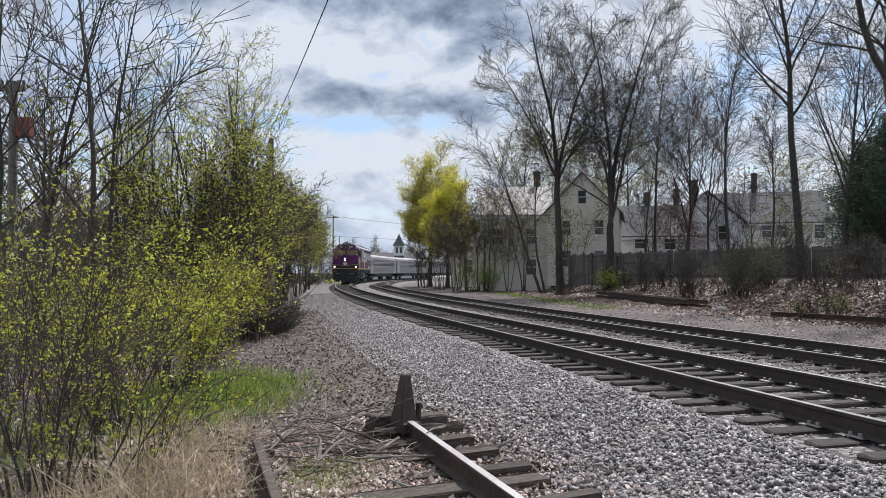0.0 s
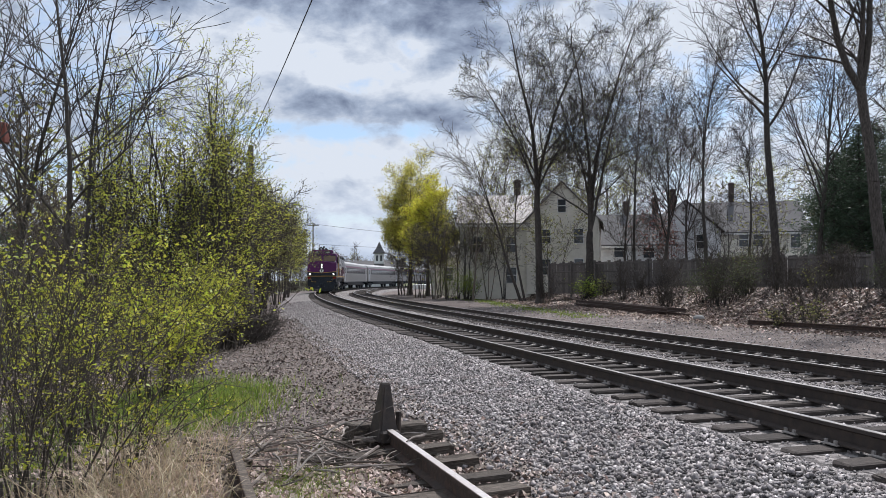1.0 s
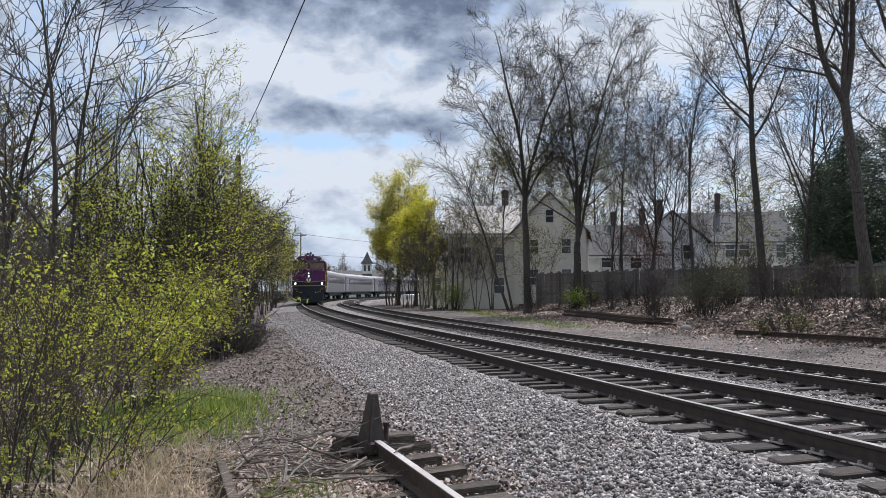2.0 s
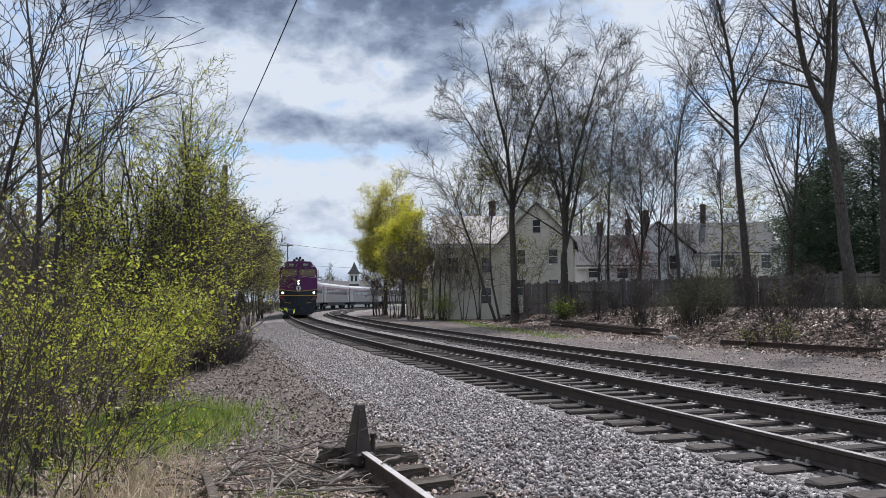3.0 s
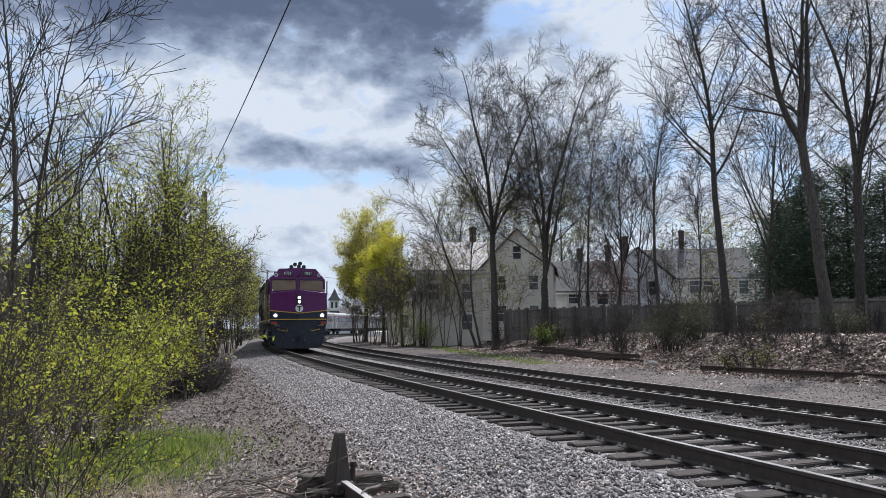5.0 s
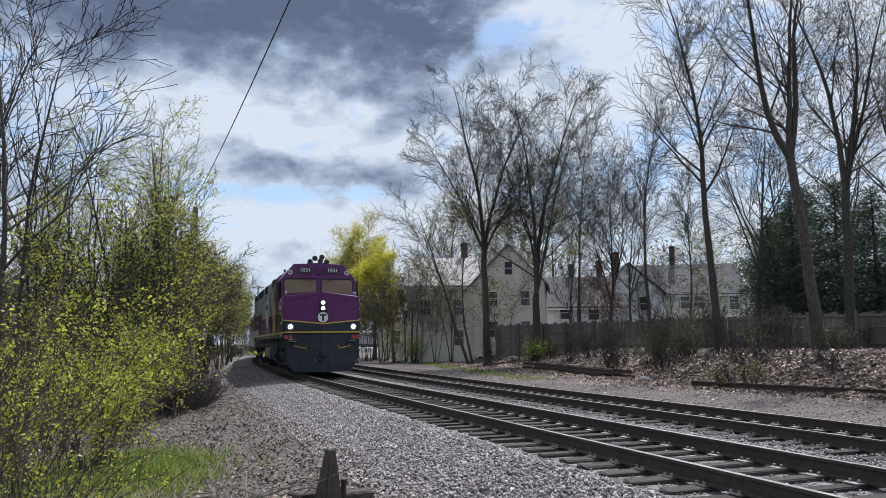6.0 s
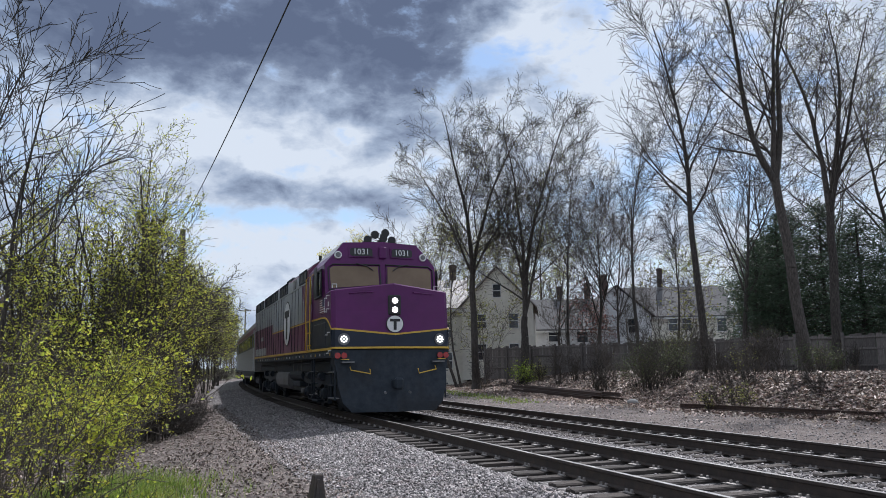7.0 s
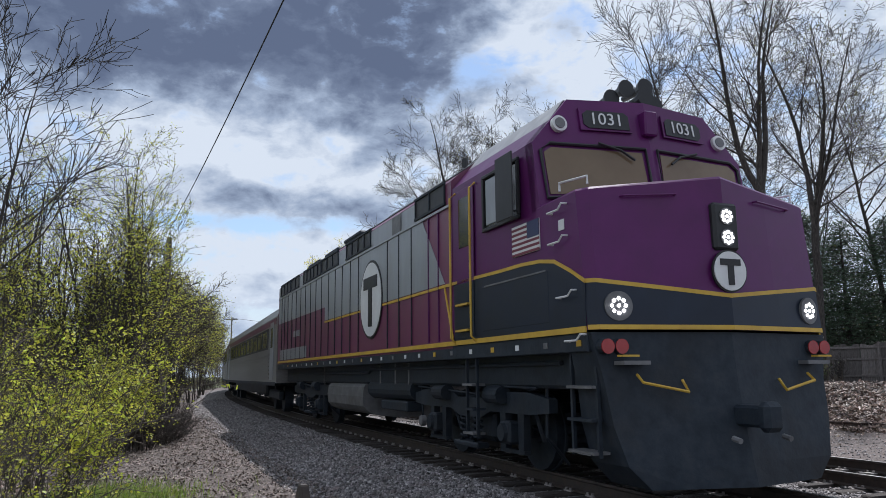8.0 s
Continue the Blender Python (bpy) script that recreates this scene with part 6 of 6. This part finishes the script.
def house(name_label, x, y, turn, w, d, eave, ridge, wall, roof, windows, chimneys=(), z=None):
    """A gabled house: w along its ridge, d across; windows are rows of face, along, sill, width, height."""
    z = ground_at(x, y) - 0.1 if z is None else z
    h = tagged(new("house"), name_label, "house", "houses")
    h.matrix_basis = Matrix.Translation((x, y, z)) @ Matrix.Rotation(radians(turn), 4, "Z")
    sec = [(-d / 2, -0.5), (-d / 2, eave), (0, ridge), (d / 2, eave), (d / 2, -0.5)]
    part("wall", Geo().sweep([[(u, v, zz) for v, zz in sec] for u in (-w / 2, w / 2)]), wall, h)
    slope = (ridge - eave) / (d / 2)
    for s_ in (-1, 1):
        over = 0.4
        rows = [(-w / 2 - 0.3, s_ * (d / 2 + over), eave - over * slope + 0.06), (w / 2 + 0.3, s_ * (d / 2 + over), eave - over * slope + 0.06), (w / 2 + 0.3, 0, ridge + 0.06), (-w / 2 - 0.3, 0, ridge + 0.06)]
        part("roof", Geo().plate(rows, (0, 0, 0.14)), roof, h)
        part("eaves_board", Geo().box((-w / 2 - 0.3, s_ * (d / 2 + over) - 0.03, eave - over * slope - 0.14), (w / 2 + 0.3, s_ * (d / 2 + over) + 0.03, eave - over * slope + 0.05)), TRIM, h)
    for k in range(int((eave + 0.4) / 0.45)):
        zz = 0.1 + k * 0.45
        g = Geo()
        for s_ in (-1, 1):
            g.box((-w / 2 - 0.01, s_ * d / 2 - 0.012, zz), (w / 2 + 0.01, s_ * d / 2 + 0.012, zz + 0.02))
            g.box((s_ * w / 2 - 0.012, -d / 2, zz), (s_ * w / 2 + 0.012, d / 2, zz + 0.02))
        part("clapboard_course", g, wall, h)
    for face_, along, sill, ww, hh in windows:
        def spot(a, out, zz):
            return {"-y": (a, -d / 2 - out, zz), "+y": (a, d / 2 + out, zz), "-x": (-w / 2 - out, a, zz), "+x": (w / 2 + out, a, zz)}[face_]
        def slab(g, a0, a1, z0, z1, o0, o1):
            p, q = spot(a0, o0, z0), spot(a1, o1, z1)
            return g.box([min(i, j) for i, j in zip(p, q)], [max(i, j) for i, j in zip(p, q)])
        win = part("window", slab(Geo(), along - ww / 2, along + ww / 2, sill, sill + hh, -0.05, 0.02), PANE, h)
        g = Geo()
        for a0, a1, z0, z1 in ((-ww / 2 - 0.06, ww / 2 + 0.06, -0.06, 0.0), (-ww / 2 - 0.06, ww / 2 + 0.06, hh, hh + 0.07), (-ww / 2 - 0.06, -ww / 2, 0, hh), (ww / 2, ww / 2 + 0.06, 0, hh), (-ww / 2, ww / 2, hh / 2 - 0.03, hh / 2 + 0.03)):
            slab(g, along + a0, along + a1, sill + z0, sill + z1, -0.02, 0.06)
        part("window_frame", g, TRIM, win)
    for u, v, top in chimneys:
        g = Geo().box((u - 0.3, v - 0.3, eave), (u + 0.3, v + 0.3, top), c=0.03)
        g.box((u - 0.36, v - 0.36, top - 0.3), (u + 0.36, v + 0.36, top - 0.1), c=0.03)
        part("chimney", g, BRICK, h)
    return h


def build_houses():
    house("cream clapboard gabled house with a grey shingle roof", 13.6, 72.3, 76, 13, 6.2, 5.9, 9.2, SIDING, SHINGLE,
          [("-x", -1.4, 3.9, 0.75, 1.2), ("-x", 1.4, 3.9, 0.75, 1.2), ("-x", -1.4, 1.2, 0.75, 1.3), ("-x", 1.4, 1.2, 0.75, 1.3), ("-x", 0.0, 6.6, 0.65, 1.1)], z=0.5)
    house("cream clapboard side wing with a pale grey roof", 6.6, 71, -4, 6.2, 7.5, 6.3, 8.9, SIDING, SHINGLE,
          [("-y", -1.5, 3.7, 0.8, 1.3), ("-y", 1.4, 3.7, 0.8, 1.3), ("-y", 1.4, 1.0, 0.8, 1.3)], [(2.2, 0.6, 10.6)], z=0.0)
    house("pale low house beyond the thicket", 4.6, 88, 4, 7, 6, 4.2, 6.8, SIDING, SHINGLE, [("-y", -2, 1.2, 0.9, 1.4), ("-y", 1.5, 1.2, 0.9, 1.4)], z=0.0)
    house("pale grey clapboard house with a porch", 22.0, 84, -8, 9.5, 8, 4.4, 7.6, SIDING_W, SHINGLE_D,
          [("-y", -3.6, 3.0, 1.1, 1.3), ("-y", -0.8, 3.0, 1.1, 1.3), ("-y", 2.2, 2.9, 1.1, 1.3), ("-y", -3.6, 0.6, 1.6, 1.5), ("-y", 0.5, 0.6, 1.6, 1.5)], [(0.5, 0.5, 9.3), (3.6, 0.5, 9.6)], z=0.6)
    house("white clapboard house with a tall gable", 29.5, 88, 82, 9, 7.5, 6.0, 9.2, SIDING_W, SHINGLE_D, [("-x", -1.6, 4.0, 0.9, 1.5), ("-x", 1.6, 4.0, 0.9, 1.5), ("-x", 0, 1.0, 1.2, 1.6)], [(-2.6, 1.0, 10.8)], z=0.6)
    house("large cream house with dark roof, dormer and chimney", 38.6, 92, -12, 12.5, 9, 6.2, 9.8, SIDING, SHINGLE_D,
          [("-y", -5.4, 4.2, 1.0, 1.6), ("-y", -3.9, 4.2, 1.0, 1.6), ("-y", -0.6, 4.4, 1.0, 1.6), ("-y", 1.0, 4.4, 1.0, 1.6), ("-y", 5.0, 4.2, 1.0, 1.5), ("-y", -5, 1.2, 1.2, 1.6), ("-y", 0, 1.2, 1.2, 1.6), ("-y", 5, 1.2, 1.2, 1.6)],
          [(-1.0, 0.4, 12.4)], z=0.6)


def build_station():
    """A far building with a pointed turret beyond the bend."""
    st = tagged(new("station_building"), "distant pale station house with a pointed dark-roofed turret", "station")
    x, y = placed(-0.057, 205)
    st.location = (x, y, ground_at(x, y))
    part("tower", Geo().box((-1.25, -1.25, 0), (1.25, 1.25, 9.0), c=0.05), SIDING_W, st, "pale turret")
    g = Geo().sweep([[(-1.7, -1.7, 9.0), (1.7, -1.7, 9.0), (1.7, 1.7, 9.0), (-1.7, 1.7, 9.0)], [(-0.8, -0.8, 10.4), (0.8, -0.8, 10.4), (0.8, 0.8, 10.4), (-0.8, 0.8, 10.4)], [(-0.04, -0.04, 12.2), (0.04, -0.04, 12.2), (0.04, 0.04, 12.2), (-0.04, 0.04, 12.2)]])
    part("spire", g, SHINGLE_D, st, "dark pointed roof")
    for u in (-0.55, 0.55):
        for z in (7.0, 3.6):
            part("window", Geo().box((u - 0.28, -1.29, z), (u + 0.28, -1.2, z + 1.5)), PANE, st)
    part("dark_band", Geo().box((-1.3, -1.3, 5.6), (1.3, 1.3, 6.3)), SHINGLE_D, st)
    part("wing", Geo().box((-9, -1, 0), (6, 7, 4.6), c=0.05), SIDING_W, st)
    g = Geo().sweep([[(u, -2.2, 4.5), (u, 3, 7.2), (u, 8.2, 4.5)] for u in (-9.6, 6.6)])
    part("wing_roof", g, SHINGLE_D, st)
    for k in range(6):
        part("window", Geo().box((-8 + 2.3 * k, -1.05, 1.4), (-7 + 2.3 * k, -0.95, 3.0)), PANE, st)
    # raised platform and its ramp by the second track
    pf = tagged(new("station_platform"), "low pale concrete platform edge by the bend", "platform")
    a, b = on_line(150, GAP + 3.4), on_line(170, GAP + 3.4)
    pf.matrix_basis = Matrix.Translation(((a[0] + b[0]) / 2, (a[1] + b[1]) / 2, -0.5)) @ Matrix.Rotation(a[2], 4, "Z")
    part("deck", Geo().box((-1.4, -10, 0), (1.4, 10, 0.9), c=0.05), TRIM, pf)


def utility_pole(x, y, h, r, label, arms, seed=0):
    p = tagged(new("utility_pole"), label, "utility pole", "utility poles")
    p.location = (x, y, ground_at(x, y))
    part("post", Geo().tube([(0, 0, -0.3), (0, 0, h)], [r, r * 0.7], 10), POLE, p)
    for z, w in arms:
        part("crossarm", Geo().box((-w, -0.08, z - 0.08), (w, 0.02, z + 0.08), c=0.01), POLE, p)
        for k in (-0.85, -0.45, 0.45, 0.85):
            part("insulator", Geo().tube([(k * w, -0.03, z + 0.08), (k * w, -0.03, z + 0.22)], 0.04, 6), GREY_STEEL, p)
    return p


def wire(points, r, label):
    w = tagged(new("overhead_wire"), label, "wire", "overhead wires")
    part("strand", Geo().tube(points, r, 6), CABLE, w)


def sagging(a, b, sag, n=16):
    a, b = Vector(a), Vector(b)
    return [a.lerp(b, k / n) - Vector((0, 0, 4 * sag * (k / n) * (1 - k / n))) for k in range(n + 1)]


def build_poles():
    utility_pole(*placed(-0.143, 150), 12.9, 0.16, "far wooden utility pole with a crossarm", [(12.6, 1.1)])
    utility_pole(*placed(-0.135, 165), 9.6, 0.14, "far plain wooden pole", [])
    utility_pole(*placed(-0.105, 190), 8.0, 0.14, "far wooden utility pole with crossarms", [(7.7, 1.3), (6.9, 1.3)])
    p = utility_pole(*placed(-0.562, 21), 7.2, 0.15, "grey weathered pole with a faded red box", [(7.0, 0.35)])
    part("red_box", Geo().box((0.14, -0.15, 5.65), (0.52, 0.15, 6.2), c=0.02), SIGN_RED, p, "faded red box")
    utility_pole(*placed(-0.224, 27), 6.45, 0.13, "dark pole half hidden among the saplings", [])
    a = (placed(-0.224, 27)[0], 27.0, 6.35)
    wire(sagging(a, (-0.88, 10.0, 6.38), 0.12) + sagging((-0.88, 10.0, 6.38), (5.5, -12.0, 7.2), 0.1)[1:], 0.0115, "thick black overhead cable along the railway")
    fx, fy = placed(-0.143, 150)
    wire(sagging((fx, fy, 12.3), (25, 175, 10.5), 0.8), 0.03, "thin far overhead wire above the bend")
    wire(sagging((placed(-0.135, 165)[0], 165, 9.0), (30, 190, 8.5), 0.5), 0.03, "thin far overhead wire above the bend")


def build_rail_pile():
    pile = tagged(new("rail_stack"), "stack of old rusty rails lying on the gravel verge", "rails")
    a, b = Vector((9.7, 48.0)), Vector((10.9, 33.5))
    rng = random.Random(4)
    for k in range(8):
        off = 0.34 * (k // 2) + 0.12 * (k % 2)
        z = -0.26 + 0.176 * (k % 2)
        d = (b - a).normalized()
        n = Vector((-d.y, d.x))
        p, q = a + n * off + d * rng.uniform(-1, 1.5), b + n * off * 0.9 + d * rng.uniform(-2, 1)
        th = math.atan2(-(p - q).x, (p - q).y)
        rail("rail", pile, [(p.x, p.y, z + rng.uniform(0, 0.06), th), (q.x, q.y, z + rng.uniform(0, 0.05), th)], RUST_RAIL, RUST_RAIL)
    old = tagged(new("loose_rail"), "single rusty rail lying at the foot of the bank", "rail")
    p, q = Vector((11.6, 27.2)), Vector((15.8, 17.5))
    th = math.atan2(-(p - q).x, (p - q).y)
    rail("rail", old, [(p.x, p.y, -0.20, th), (q.x, q.y, -0.16, th)], RUST_RAIL, RUST_RAIL)
    stone = tagged(new("boulder"), "pale round stone at the foot of the bank", "stone")
    x, y = 11.2, 31.0
    stone.location = (x, y, ground_at(x, y) + 0.1)
    rng = np.random.default_rng(2)
    g = Geo()
    for i in range(7):
        w = math.pi * i / 6
        g.v += [(0.26 * math.sin(w) * math.cos(a) * rng.uniform(0.9, 1.1), 0.22 * math.sin(w) * math.sin(a), 0.17 * math.cos(w)) for a in [2 * math.pi * k / 10 for k in range(10)]]
    for i in range(6):
        for k in range(10):
            g.f.append((i * 10 + k, i * 10 + (k + 1) % 10, (i + 1) * 10 + (k + 1) % 10, (i + 1) * 10 + k))
            g.m.append(0)
    part("stone", g, TRACKWAY, stone, smooth=True)


g = Geo()
strip([((-25.0, y, ground_at(-25, y) + 0.02), (-19.0, y, ground_at(-19, y) + 0.02)) for y in range(-20, 121, 10)], (0, 0, 0.03), g)
tagged(part("road", g, TRACKWAY), "pale dusty paved lane beyond the saplings", "road", kind="structure")
build_siding()
build_stop()
build_sticks()
build_litter()
build_grass()
build_fence()
build_houses()
build_station()
build_poles()
build_rail_pile()


# ---- ballast stones ----
def stone_corners(rng, k):
    """k rough broken stones round the origin, eight corners each."""
    cube = np.array([(x, y, z) for x in (-1, 1) for y in (-1, 1) for z in (-1, 1)], float)
    v = cube[None] * rng.uniform(0.35, 1.05, (k, 8, 3))
    v *= rng.uniform(0.7, 1.2, (k, 1, 3)) * np.array([1.0, 0.85, 0.52])
    q = rng.normal(size=(k, 4))
    q /= np.linalg.norm(q, axis=1, keepdims=True)
    w, x, y, z = q.T
    m = np.stack([1 - 2 * (y * y + z * z), 2 * (x * y - z * w), 2 * (x * z + y * w), 2 * (x * y + z * w), 1 - 2 * (x * x + z * z), 2 * (y * z - x * w), 2 * (x * z - y * w), 2 * (y * z + x * w), 1 - 2 * (x * x + y * y)], -1).reshape(-1, 3, 3)
    return np.einsum("kij,knj->kni", m, v)


CUBE = np.array([(0, 1, 3, 2), (4, 6, 7, 5), (0, 4, 5, 1), (2, 3, 7, 6), (0, 2, 6, 4), (1, 5, 7, 3)])


def build_ballast():
    rng = np.random.default_rng(11)

    def strewn(n, y0, y1, o0, o1, power=1.0):
        y = y0 + (y1 - y0) * rng.uniform(0, 1, n) ** power
        o = rng.uniform(o0, o1, n)
        xc, th = np.interp(y, LINE[:, 2], LINE[:, 1]), np.interp(y, LINE[:, 2], LINE[:, 3])
        return xc + o / np.cos(th), y

    sets = [strewn(50000, 3.4, 26, -3.75, -1.35, 1.35), strewn(6500, 4.5, 30, -1.4, 1.35, 1.2), strewn(9000, 6, 30, 1.2, 3.2, 1.2), strewn(6500, 8, 34, 3.0, 7.0, 1.2), strewn(7000, 12, 48, 6.6, 11.5, 1.2), strewn(9000, 26, 56, -3.8, -1.3, 1.0), strewn(9000, 5.0, 26, -6.4, -3.5, 1.3)]
    x, y = np.concatenate([a for a, _ in sets]), np.concatenate([b for _, b in sets])
    size = rng.uniform(0.010, 0.030, len(x))
    size[-9000:] *= 0.42
    clear = (y < 9.5) & (beside_siding(x, y) < rng.uniform(0.45, 0.95, len(x)))
    x, y, size = x[~clear], y[~clear], size[~clear]
    inner = (np.abs(offset(x, y)) < 1.4)
    size[inner] *= 0.7
    z = height(x, y) + size * 0.25
    v = stone_corners(rng, len(x)) * size[:, None, None] + np.stack([x, y, z], 1)[:, None]
    f = CUBE[None] + (np.arange(len(x)) * 8)[:, None, None]
    tagged(new("ballast", raw_mesh("ballast", v.reshape(-1, 3), f.reshape(-1, 4), STONE)), "grey and pinkish crushed-stone ballast", "ballast", kind="stuff")
    shapes = [raw_mesh("ballast_stone", c * 0.036, CUBE, STONE) for c in stone_corners(rng, 12)]
    x, y = strewn(300, 4.2, 9.5, -3.9, -1.5, 1.0)
    heap = tagged(new("ballast_shoulder"), "loose crushed stones on the shoulder of the track bed", "ballast", kind="structure")
    for i in range(300):
        ob = new("ballast_stone", shapes[i % 12])
        ob.parent = heap
        ob.location = (x[i], y[i], ground_at(x[i], y[i]) + 0.024)
        ob.rotation_euler = tuple(rng.uniform(0, 6.28, 3))


build_ballast()


# ---- what moves ----
def motions():
    times = [k * 0.25 for k in range(33)]
    walk(LOCO, [(t, stand(run(t), 3.9, 15.6)) for t in times])
    for i, car in enumerate(COACHES):
        lead = LONG + 0.55 + i * 26.2
        walk(car, [(t, stand(run(t) + lead, 3.1, 22.4)) for t in times])
    fine = [k / 20 for k in range(161)]
    for holder, d, r in ROLLING:
        walk(holder, [(t, pose(0, d, r, math.degrees((run(0) - run(t)) / r))) for t in fine])


motions()
